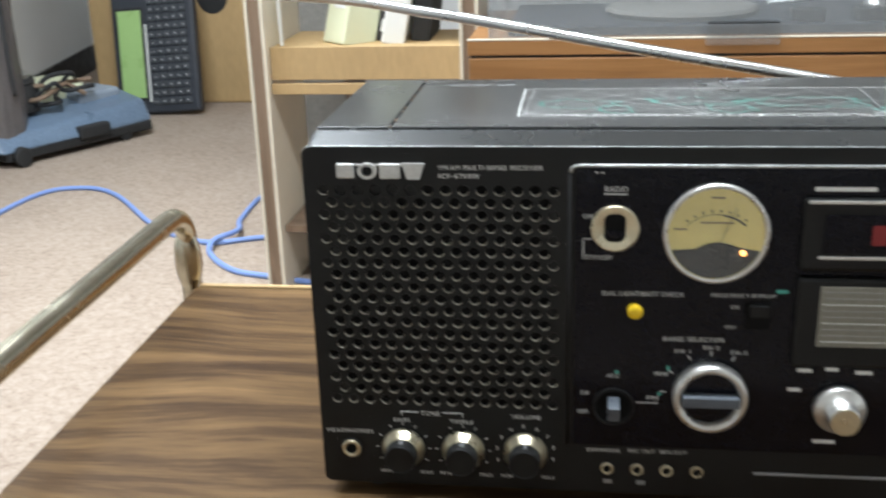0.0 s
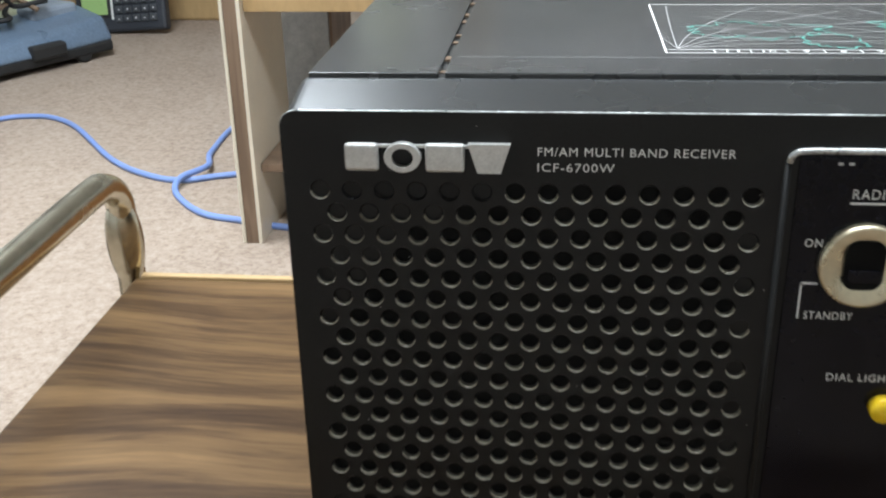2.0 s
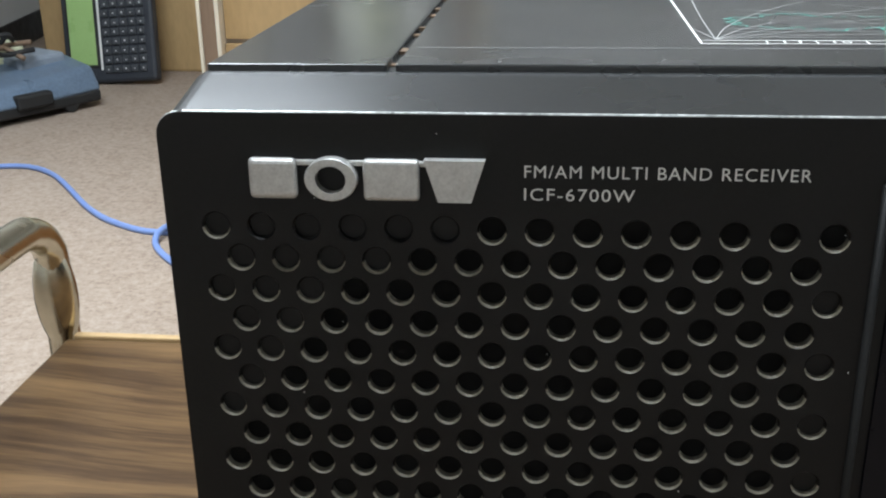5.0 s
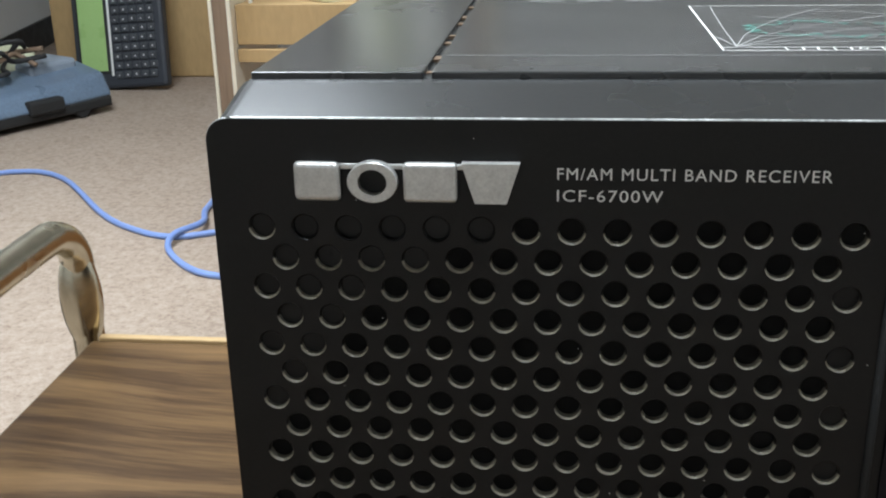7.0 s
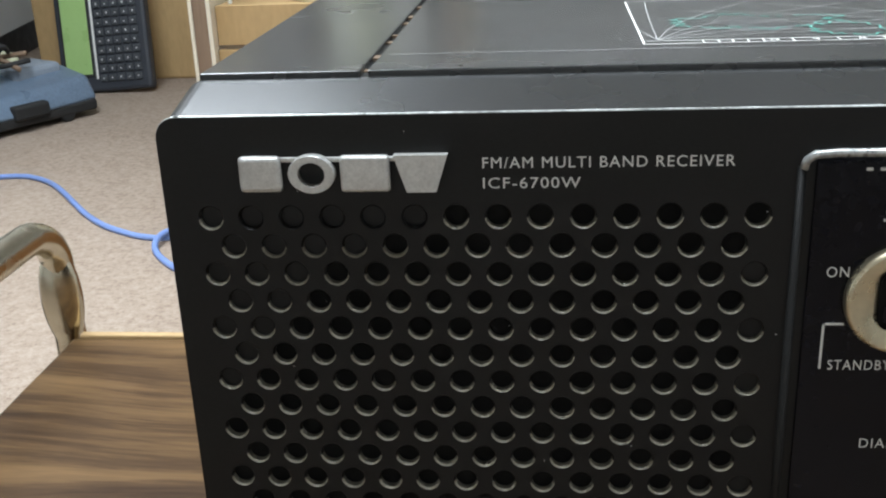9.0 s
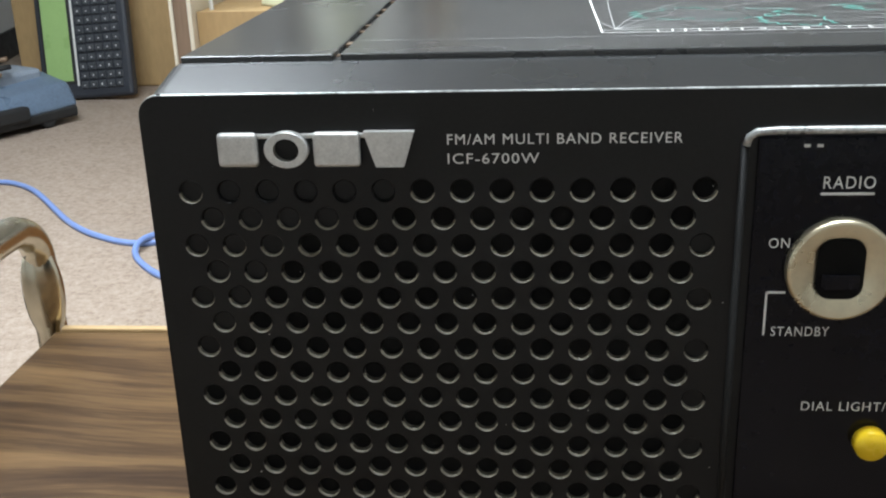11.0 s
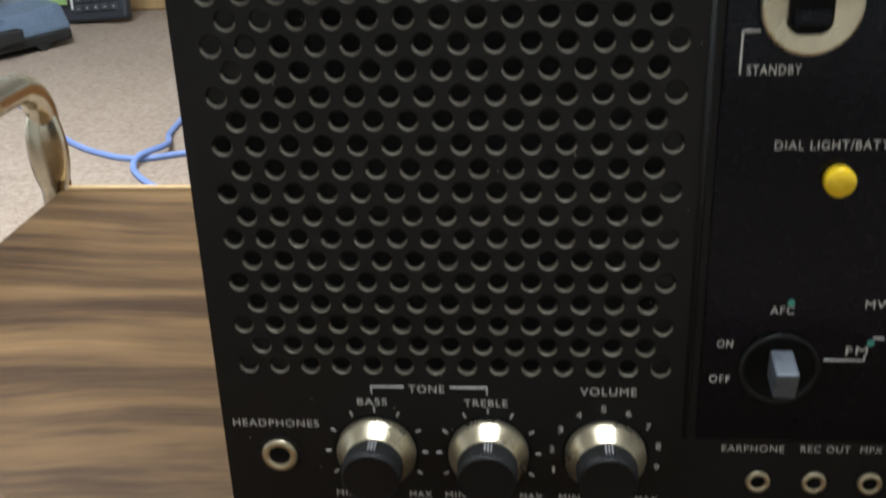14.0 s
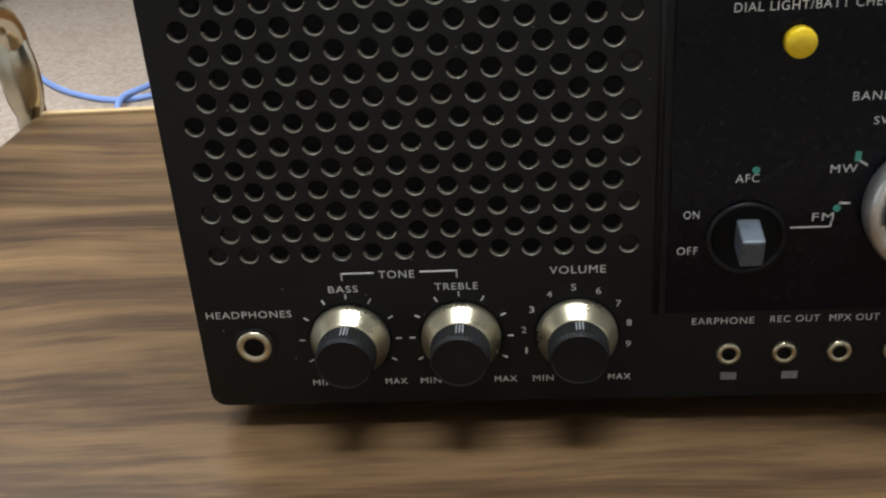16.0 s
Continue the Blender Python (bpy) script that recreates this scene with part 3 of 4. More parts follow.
# power switch
pw = part("power_ring", lathe([(0.0129, -0.0005), (0.0131, 0.0022), (0.0127, 0.0032), (0.0119, 0.0034), (0.0078, 0.0014), (0.0010, 0.0012)], "y", (0.1768, -0.0008, 0.1347), 56), BRASSY, radio, "satin metal switch ring", smooth=True)
bm = box(0.1768 - 0.0056, 0.1768 + 0.0056, -0.0030, -0.001, 0.1347 - 0.0076, 0.1347 + 0.0078)
bmesh.ops.bevel(bm, geom=[e for e in bm.edges if abs(e.verts[0].co.y - e.verts[1].co.y) > 0.001], offset=0.0036, segments=6, affect="EDGES", profile=0.5)
# solid block in near-black, its colour giving the slot's inner shade
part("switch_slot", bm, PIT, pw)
part("switch_lever", box(0.1768 - 0.0046, 0.1768 + 0.0046, -0.0036, -0.0029, 0.1296, 0.1337, 0.0003), GLOSS, pw)

# light button
part("light_button", lathe([(0.0043, 0), (0.0043, 0.0030), (0.0038, 0.0038), (0.0010, 0.0039)], "y", (0.1888, PY, 0.0868), 32), YELLOW, radio, "round yellow push button", smooth=True)

# signal meter
meter = part("meter_bezel", lathe([(0.0278, 0), (0.0280, 0.0032), (0.0272, 0.0045), (0.0256, 0.0045), (0.0252, 0.003)], "y", (0.2300, -0.0008, 0.1325), 72), SILVER, radio, "round silver meter rim", smooth=True)
part("meter_card", lathe([(0.0252, 0), (0.0252, 0.0003)], "y", (0.2300, -0.0040, 0.1325), 64), METERFACE, meter)
bm = bmesh.new()
bm.faces.new([bm.verts.new((0.2300 + x, -0.0047, 0.1325 + z)) for x, z in [*arc(0, 0, 0.0247, 201, 339, 24), (0.012, -0.0070), (0.006, -0.0048), (0.001, -0.0040), (-0.005, -0.0050), (-0.011, -0.0080)]])
part("meter_shade", bm, GLOSS, meter)
part("needle", moved(box(-0.0002, 0.0002, -0.0002, 0, 0.0, 0.0235), pose(0.2310, -0.0050, 0.1255, 0, 22, 0)), BLACK, meter)
bm = bmesh.new()
for k in range(40):
    a0, a1 = radians(135 - 2.2 * k), radians(135 - 2.2 * (k + 1))
    w0 = 0.0004 if k < 24 else 0.0011
    q = [(math.cos(a) * r, math.sin(a) * r) for a, r in ((a0, 0.0225), (a1, 0.0225), (a1, 0.0225 - w0), (a0, 0.0225 - w0))]
    bm.faces.new([bm.verts.new((0.2300 + x, -0.0046, 0.1215 + z)) for x, z in q])
part("meter_scale", bm, BLACK, meter)
for k in range(8):
    a = radians(130 - 11 * k)
    part("meter_tick", box(0.2300 + 0.0242 * math.cos(a) - 0.0005, 0.2300 + 0.0242 * math.cos(a) + 0.0005, -0.0047, -0.0044, 0.1215 + 0.0242 * math.sin(a) - 0.0007, 0.1215 + 0.0242 * math.sin(a) + 0.0007), BLACK, meter)
for x0, x1, z in ((-0.0085, 0.0085, 0.0062), (-0.0035, 0.0035, 0.0200), (-0.0225, -0.0155, 0.0025)):
    part("meter_print", box(0.2300 + x0, 0.2300 + x1, -0.0046, -0.0044, 0.1325 + z, 0.1325 + z + 0.0009), CARDINK, meter)
bm = bmesh.new()
bmesh.ops.create_uvsphere(bm, u_segments=16, v_segments=10, radius=0.0016)
part("meter_lamp", moved(bm, Matrix.Translation((0.2442, -0.0050, 0.1225))), BULB, meter, "small glowing amber lamp")
gl = part("meter_glass", lathe([(0.0252, 0), (0.0252, 0.0006)], "y", (0.2300, -0.0056, 0.1325), 64), clear("meter_window", (0.9, 0.9, 0.85), 0.03, 0.06), meter)
gl.visible_shadow = False

# AFC switch
afc = part("afc_switch", lathe([(0.0118, 0), (0.0118, 0.0012), (0.0108, 0.0014), (0.0100, 0.0006), (0.0100, 0.0)], "y", (0.1784, PY, 0.0270), 44), BLACK, radio, smooth=True)
part("switch_well", lathe([(0.0100, 0), (0.0100, 0.0005)], "y", (0.1784, PY, 0.0270), 40), PIT, afc)
part("switch_lever", moved(box(-0.0034, 0.0034, -0.0105, 0.0005, -0.0048, 0.0048, 0.0008), pose(0.1785, PY, 0.0290, 14, 0, 0)), LEVER, afc, "grey switch lever")

# band selector
BC = (0.2315, PY, 0.0365)
band = part("band_selector", lathe([(0.0205, 0), (0.0208, 0.006), (0.0196, 0.0085), (0.0172, 0.0088), (0.0152, 0.0062), (0.0150, 0.004)], "y", BC, 64), SILVER, radio, "large silver band selector knob", smooth=True)
part("knob_well", lathe([(0.0152, 0), (0.0152, 0.0050)], "y", BC, 48), GLOSS, band)
part("knob_grip", box(BC[0] - 0.0158, BC[0] + 0.0158, PY - 0.0115, PY - 0.003, BC[2] - 0.0034, BC[2] + 0.0034, 0.0010), LEVER, band, "grey bar grip")

# frequency display
part("display_switch", box(0.2480, 0.2620, PY - 0.0006, PY, 0.0770, 0.0930, 0.0004), PIT, radio)
part("display_knob", box(0.2500, 0.2600, PY - 0.0035, PY - 0.0005, 0.0850, 0.0920, 0.0006), BLACK, radio)
panel_words("ON", 0.2405, 0.0888, 0.0042, 0.0022)
panel_words("OFF", 0.2380, 0.0768, 0.0056, 0.0022)
disp = part("display_frame", box(0.2735, 0.452, -0.0040, 0.0, 0.1120, 0.1530, 0.0025), BLACK, radio)
part("display_window", box(0.2850, 0.440, -0.0046, -0.0038, 0.1225, 0.1440, 0.0003), GLOSS, disp, "dark red display window")
part("display_trim", box(0.2760, 0.450, -0.0048, -0.0040, 0.1500, 0.1518, 0.0003), SILVER, disp)
part("display_trim", box(0.2830, 0.442, -0.0050, -0.0040, 0.1195, 0.1212, 0.0003), SILVER, disp)
for k in range(3):
    part("display_digit", box(0.3090 + 0.02 * k, 0.3170 + 0.02 * k, -0.0048, -0.0044, 0.1275, 0.1385, 0.0004), LED, disp)
dial = part("dial_frame", box(0.2735, 0.452, -0.0040, 0.0, 0.0560, 0.1090, 0.0025), BLACK, radio)
part("dial_scale", box(0.2860, 0.440, -0.0046, -0.0038, 0.0690, 0.1040, 0.0003), DIALGREY, dial, "grey drum dial scale")
for k in range(9):
    part("dial_line", box(0.2880, 0.438, -0.0048, -0.0045, 0.0720 + 0.0036 * k, 0.0724 + 0.0036 * k), INK if k % 3 == 0 else DIMINK, dial)
sk = part("mode_knob", lathe([(0.0140, 0), (0.0142, 0.004), (0.0130, 0.006), (0.0090, 0.0065), (0.0085, 0.016), (0.0078, 0.017)], "y", (0.3020, PY, 0.0310), 44), SILVER, radio, "silver stepped knob", smooth=True)
part("knob_cap", lathe([(0.0078, 0), (0.0078, 0.0012)], "y", (0.3020, PY - 0.017, 0.0310), 32), BRASSY, sk)
for x0, x1, z in ((0.2780, 0.2860, 0.0520), (0.2930, 0.3000, 0.0530), (0.3090, 0.3180, 0.0515), (0.2740, 0.2810, 0.0400), (0.2900, 0.3020, 0.0080)):
    bar(x0, x1, z, z + 0.0022, panel, y=PY)
part("panel_line", box(0.2590, 0.4520, -0.0006, 0.0, -0.0145, -0.0130), DIMINK, radio)
part("display_label", box(0.2790, 0.3100, -0.0012, -0.0008, 0.1560, 0.1582), INK, radio)


def jack(x, z, r=0.0040, name="jack"):
    j = part(name, lathe([(r, 0), (r, 0.0010), (r * 0.85, 0.0015), (r * 0.62, 0.0013), (r * 0.58, 0.0005), (r * 0.58, 0.0)], "y", (x, -0.0002, z), 36), BRASSY, radio, "small metal jack socket", smooth=True)
    part("jack_hole", lathe([(r * 0.58, 0), (r * 0.58, 0.0004)], "y", (x, -0.0008, z), 24), PIT, j)


part("jack_collar", lathe([(0.0072, 0), (0.0072, 0.0006), (0.0062, 0.0009)], "y", (0.0233, -0.0001, -0.0080), 40), BLACK, radio)
jack(0.0233, -0.0076, 0.0058, "headphone_jack")
for x in (0.1758, 0.1930, 0.2100, 0.2272):
    jack(x, -0.0143, 0.0038)
words("HEADPHONES", 0.0090, 0.0030, 0.0280, 0.0025, radio)
words("TONE", 0.0665, 0.0162, 0.0112, 0.0027, radio)
words("VOLUME", 0.1198, 0.0160, 0.0172, 0.0027, radio)
words("BASS", 0.0500, 0.0115, 0.0094, 0.0024, radio)
words("TREBLE", 0.0838, 0.0115, 0.0136, 0.0024, radio)
words("EARPHONE", 0.1640, -0.0036, 0.0190, 0.0024, radio)
words("REC OUT", 0.1880, -0.0034, 0.0150, 0.0024, radio)
words("MPX OUT", 0.2060, -0.0034, 0.0150, 0.0024, radio)
bar(0.0545, 0.0650, 0.0180, 0.0184, radio)
bar(0.0545, 0.0549, 0.0158, 0.0184, radio)
bar(0.0795, 0.0912, 0.0180, 0.0184, radio)
bar(0.0908, 0.0912, 0.0158, 0.0184, radio)
for x in (0.1738, 0.1930):
    bar(x, x + 0.005, -0.0245, -0.0218, radio, DIMINK)
for cx in (0.0552, 0.0912, 0.1280):
    words("MIN", cx - 0.0143, -0.0235, 0.0066, 0.0022, radio)
    words("MAX", cx + 0.0100, -0.0235, 0.0072, 0.0022, radio)
    if cx < 0.12:
        for a in (90, 62, 118, 30, 150, 0, 180, -30, 210):
            c, s = math.cos(radians(a)), math.sin(radians(a))
            part("tick", moved(box(-0.0009, 0.0009, -0.0002, 0, -0.00022, 0.00022), pose(cx + 0.0158 * c, -0.0002, -0.0058 + 0.0158 * s, 0, -a, 0)), INK, radio)
    else:
        for k in range(1, 10):
            a = radians(225 - 27 * k + 3)
            words(str(k), cx + 0.0168 * math.cos(a) - 0.0008, -0.0058 + 0.0168 * math.sin(a) - 0.001, 0.0007 if k == 1 else 0.0016, 0.0023, radio)


def tone_knob(x, z=-0.0058):
    k = part("knob_skirt", lathe([(0.0128, 0.0005), (0.0128, 0.0022), (0.0122, 0.0032), (0.0098, 0.0072), (0.0094, 0.0080)], "y", (x, 0, z), 56), BRASSY, radio, "satin metal knob skirt", smooth=True)
    bm, n = bmesh.new(), 120
    rings = []
    for r, h in ((0.0096, 0.0070), (0.0093, 0.0140), (0.0086, 0.0158), (0.0081, 0.0154)):
        ring = []
        for i in range(n):
            a = 2 * math.pi * i / n
            rr = r - (0.00022 if i % 2 and h < 0.0150 else 0)
            ring.append(bm.verts.new((x + rr * math.cos(a), -h, z + rr * math.sin(a))))
        rings.append(ring)
    for a, b in zip(rings, rings[1:]):
        for i in range(n):
            bm.faces.new((a[i], a[(i + 1) % n], b[(i + 1) % n], b[i]))
    bm.faces.new(rings[-1])
    bmesh.ops.recalc_face_normals(bm, faces=bm.faces)
    part("knob_grip", bm, BLACK, k, "ribbed black grip")
    # thin dark disc, the shade round the skirt put into its colour
    part("knob_gap_shade", lathe([(0.0136, 0), (0.0136, 0.0004)], "y", (x, -0.0001, z), 48), PIT, k)
    for d in (-0.0008, 0.0002, 0.0012):
        part("pointer", box(x + d, x + d + 0.0004, -0.0132, -0.0085, z + 0.0090, z + 0.0096), DIMINK, k)


for x in (0.0552, 0.0912, 0.1280):
    tone_knob(x)
for x in (RX0 + 0.03, RX1 - 0.03):
    for y in (0.02, DEEP - 0.02):
        part("foot", lathe([(0.008, TRAY), (0.009, RZ0 + 0.001)], "z", (x, y, 0), 20), RUBBER, radio)

random.seed(21)
for k in range(26):
    x, z, r = random.uniform(0.01, 0.15), random.uniform(-0.02, 0.176), random.uniform(0.00008, 0.00022)
    part("dust_speck", box(x, x + r, -0.0002, 0.0001, z, z + r), INK, radio)

# telescopic aerial, folded across the back
A = [Vector((0.405, 0.186, 0.1640)), Vector((0.20, 0.186, 0.2010)), Vector((0.055, 0.186, 0.2275)), Vector((-0.06, 0.186, 0.2420)), Vector((-0.38, 0.186, 0.2545))]
rod = smooth_path(A, 10)
aerial = part("aerial", tube(rod, [0.0042 - 0.0010 * k / (len(rod) - 1) for k in range(len(rod))], 18), ROD, radio, "polished telescopic aerial", smooth=True)
part("aerial_pivot", lathe([(0.007, -0.005), (0.007, 0.016)], "y", (0.405, 0.186, 0.1640), 24), ROD, aerial)

# ---- stereo console and record player behind the cart ----
con = empty("stereo_console", "teak veneer stereo console standing on the carpet", "cabinet")
part("body", box(-0.033, 1.15, 1.2, 1.62, FLOOR, 0.0335, 0.003), TEAK, con)
part("shadow_gap", box(-0.030, 1.147, 1.203, 1.617, 0.0335, 0.0375), RUBBER, con)
part("top", box(-0.035, 1.152, 1.198, 1.622, 0.0375, 0.0625, 0.002), TEAK, con)
part("top_edge", box(-0.035, 1.152, 1.197, 1.204, 0.0625, 0.0650, 0.0008), CREAMEDGE, con, "pale worn top edge")
rp = empty("record_player", "record player with a smoky clear acrylic dust cover", "record player")
part("deck", box(0.03, 1.08, 1.24, 1.58, 0.0635, 0.078, 0.002), DARKGREY, rp)
part("platter", lathe([(0.13, 0.078), (0.135, 0.086), (0.13, 0.092)], "z", (0.33, 1.41, 0), 64), GREYFAB, rp)
part("tonearm", tube([(0.66, 1.50, 0.11), (0.60, 1.38, 0.108), (0.47, 1.34, 0.10)], 0.004, 12), ROD, rp, smooth=True)
for nm, b in (("cover_front", (0.0, 1.11, 1.206, 1.210, 0.065, 0.17)), ("cover_side", (0.0, 0.004, 1.210, 1.60, 0.065, 0.17)), ("cover_side", (1.106, 1.11, 1.210, 1.60, 0.065, 0.17)), ("cover_back", (0.0, 1.11, 1.60, 1.604, 0.065, 0.17)), ("cover_top", (0.0, 1.11, 1.206, 1.604, 0.17, 0.174))):
    part(nm, box(*b), COVER, rp).visible_shadow = False
part("cover_grip", box(0.352, 0.468, 1.188, 1.206, 0.052, 0.086, 0.003), COVER, rp, "clear finger grip on the cover")
part("cover_grip_edge", box(0.354, 0.466, 1.189, 1.206, 0.086, 0.0885, 0.001), RUBBER, rp)
for k, (x, w) in enumerate(((0.50, 0.05), (0.60, 0.16))):
    part("control_strip", box(x, x + w, 1.26, 1.30, 0.078, 0.10, 0.003), RUBBER, rp)
for k in range(6):
    x = 0.63 + 0.075 * k
    part("control_knob", lathe([(0.018, 0.078), (0.018, 0.105), (0.014, 0.112)], "z", (x, 1.28, 0), 24), ROD, rp)

# ---- wooden rack with flat cases standing in it ----
rack = empty("storage_rack", "brown wooden rack with cream edged uprights", "rack")
for x in (-0.487, -0.070):
    up = part("upright", box(x, x + 0.024, 1.44, 1.70, FLOOR, 0.62, 0.001), PLANK, rack)
    part("edging", box(x - 0.006, x, 1.438, 1.70, FLOOR, 0.62, 0.001), CREAMEDGE, up)
    part("edging", box(x + 0.024, x + 0.031, 1.438, 1.70, FLOOR, 0.62, 0.001), CREAMEDGE, up)
part("shelf", box(-0.455, -0.078, 1.47, 1.70, 0.0, 0.0155, 0.001), CARD, rack)
part("rail", box(-0.455, -0.078, 1.46, 1.47, -0.048, 0.0165, 0.001), CARD, rack, "tan front board")
part("rail", box(-0.455, -0.078, 1.455, 1.47, -0.076, -0.055, 0.001), CARD, rack, "tan front board")
part("shelf", box(-0.455, -0.078, 1.47, 1.70, -0.37, -0.355, 0.001), PLANK, rack)


def case(name, label, x, y, z, w, d, h, lean, turn, mat):
    e = empty(name, label, "case", "flat cases in the rack")
    e.matrix_world = pose(x - 0.09, y, z + 0.185, 0, lean, turn)
    part("shell", box(0, w, 0, d, 0, h, 0.004), mat, e)
    return e


ca = case("cream_case", "yellowed cream plastic case with a red mark, leaning in the rack", -0.222, 1.480, -0.168, 0.078, 0.075, 0.50, 16, 46, OFFWHITE)
part("recess", box(-0.0012, 0.0002, 0.012, 0.050, 0.07, 0.45, 0.0003), WHITEP, ca)
part("red_mark", box(-0.0025, -0.001, 0.018, 0.044, 0.115, 0.16, 0.0006), RED, ca)
part("red_mark", box(-0.0025, -0.001, 0.018, 0.044, 0.205, 0.24, 0.0006), RED, ca)
part("dark_mark", box(-0.0025, -0.001, 0.018, 0.044, 0.083, 0.105, 0.0006), RUBBER, ca)
part("dark_mark", box(-0.0025, -0.001, 0.020, 0.040, 0.175, 0.195, 0.0006), RUBBER, ca)
cb = case("white_case", "white card case with blue lettering, leaning in the rack", -0.150, 1.50, -0.168, 0.046, 0.16, 0.46, 12, 4, WHITEP)
part("lettering", moved(lettering("mories", 0.115, 0.026), pose(0.010, -0.0006, 0.230, 0, 90, 0)), surf("slate_ink", (0.08, 0.11, 0.14), 0.6), cb)
cc = case("black_case", "black flat case standing between pale cases", -0.168, 1.54, -0.168, 0.026, 0.14, 0.46, 13, 4, RUBBER)
part("buckle", box(0.006, 0.016, -0.002, 0.0, 0.02, 0.045, 0.001), WHITEP, cc)
cd = case("black_case", "black flat case standing beside the console", -0.095, 1.53, -0.168, 0.038, 0.16, 0.50, 7, 0, RUBBER)
sp = empty("speaker_box", "grey cloth fronted speaker standing behind the rack", "speaker")
part("body", box(-0.54, -0.38, 1.80, 2.0, FLOOR, 0.6, 0.003), PLANK, sp)
part("cloth", box(-0.535, -0.385, 1.794, 1.80, FLOOR + 0.02, 0.59, 0.002), GREYFAB, sp)
st = tagged(part("white_rod", tube([(-0.438, 1.492, 0.0155), (-0.441, 1.492, 0.165)], 0.0035, 12), WHITEP), "thin white rod with a black tip", "rod")
part("tip", tube([(-0.441, 1.492, 0.165), (-0.4415, 1.492, 0.189)], 0.0042, 12), RUBBER, st)

# ---- things by the far wall: built at their own level, then set down on the carpet ----
BASE = -0.92


def set_down(things, old, at, size, turn=0):
    """Moves things built round `old` (x, y, BASE) to `at` on the carpet, at `size` times their size."""
    m = pose(at[0], at[1], FLOOR, 0, 0, turn) @ Matrix.Diagonal((size, size, size, 1)) @ Matrix.Translation((-old[0], -old[1], -BASE))
    for ob in things:
        ob.matrix_world = m @ ob.matrix_basis


# ---- cardboard box, with small containers on it ----
BXY = 3.66
cbx = empty("cardboard_box", "brown corrugated cardboard box with dark print, on the carpet", "box")
BX0, BX1, BZ1 = -1.312, -0.835, -0.372
part("body", box(BX0, BX1, BXY, BXY + 0.40, BASE, BZ1 - 0.004, 0.006), CARD, cbx)
part("flap", box(BX0, BX1, BXY + 0.002, BXY + 0.197, BZ1 - 0.004, BZ1, 0.0015), CARD, cbx)
part("flap", box(BX0, BX1, BXY + 0.203, BXY + 0.398, BZ1 - 0.004, BZ1, 0.0015), CARD, cbx)
bm = box(-1.058, -0.945, BXY - 0.0015, BXY, -0.553, -0.508)
bmesh.ops.bevel(bm, geom=[e for e in bm.edges if abs(e.verts[0].co.y - e.verts[1].co.y) > 0.001], offset=0.02, segments=6, affect="EDGES", profile=0.5)
part("hand_hole", bm, RUBBER, cbx, "dark oval hand hole")
bm = bmesh.new()
bmesh.ops.create_uvsphere(bm, u_segments=20, v_segments=12, radius=1)
part("printed_mark", moved(bm, Matrix.Translation((-0.972, BXY, -0.640)) @ Matrix.Diagonal((0.044, 0.0018, 0.052, 1))), RUBBER, cbx, "plain dark printed emblem")
part("printed_mark", moved(box(-0.008, 0.008, -0.0015, 0, -0.018, 0.018, 0.0005), pose(-0.972, BXY, -0.572, 0, 35, 0)), RUBBER, cbx)
for x1, z, h in ((-1.08, -0.428, 0.022), (-1.09, -0.455, 0.014), (-1.12, -0.480, 0.006), (-1.13, -0.492, 0.006), (-1.14, -0.504, 0.006), (-1.13, -0.516, 0.006)):
    for k in range(3):
        a = -1.275 + (x1 + 1.275) * k / 3
        part("print_bar", box(a, a + (x1 + 1.275) * 0.29, BXY - 0.0012, BXY, z - h / 2, z + h / 2), PLANK, cbx)
part("tape", box(-1.075, -1.015, BXY - 0.002, BXY, -0.450, -0.432), CREAMEDGE, cbx, "torn pale tape")
part("tape", box(-1.10, -1.02, BXY - 0.001, BXY + 0.001, -0.43, BZ1), surf("brown_tape", (0.38, 0.27, 0.15), 0.3), cbx)
for k in range(3):
    part("print_bar", box(-0.92 + 0.025 * k, -0.905 + 0.025 * k, BXY - 0.0012, BXY, -0.416, -0.402), CARDINK, cbx)


def container(name, label, x, y, r, h, mat, cap=None):
    e = empty(name, label, "container", "containers on the box", loc=(x, y, BZ1))
    part("vessel", lathe([(r * 0.95, 0), (r, 0.006), (r, h * 0.85), (r * 0.85, h * 0.92), (r * 0.8, h)], "z", (0, 0, 0), 28), mat, e, smooth=True)
    if cap:
        part("cap", lathe([(r * 0.88, h), (r * 0.88, h + 0.02), (r * 0.8, h + 0.024)], "z", (0, 0, 0), 28), cap, e)
    return e


tin = empty("label_tin", "low tin with a yellow label, on the cardboard box", "tin", loc=(-1.19, BXY + 0.08, BZ1))
part("can", lathe([(0.066, 0), (0.068, 0.004), (0.068, 0.055), (0.062, 0.058)], "z", (0, 0, 0), 36), WHITEP, tin, smooth=True)
part("label_band", lathe([(0.0685, 0.012), (0.0685, 0.042)], "z", (0, 0, 0), 36), LABELYEL, tin, smooth=True)
on_box = [container("jar", "clear glass jar with a white cap, on the cardboard box", -1.05, BXY + 0.09, 0.046, 0.10, GLASS, WHITEP)]
on_box.append(container("jar", "clear glass jar on the cardboard box", -0.965, BXY + 0.07, 0.036, 0.085, GLASS, WHITEP))
on_box.append(container("bottle", "pale blue plastic bottle on the cardboard box", -0.995, BXY + 0.15, 0.03, 0.13, surf("pale_blue_plastic", (0.45, 0.58, 0.62), 0.35), WHITEP))
on_box.append(tagged(part("black_block", box(-0.905, -0.845, BXY + 0.05, BXY + 0.11, BZ1, BZ1 + 0.05, 0.004), RUBBER), "small black block on the cardboard box", "block"))
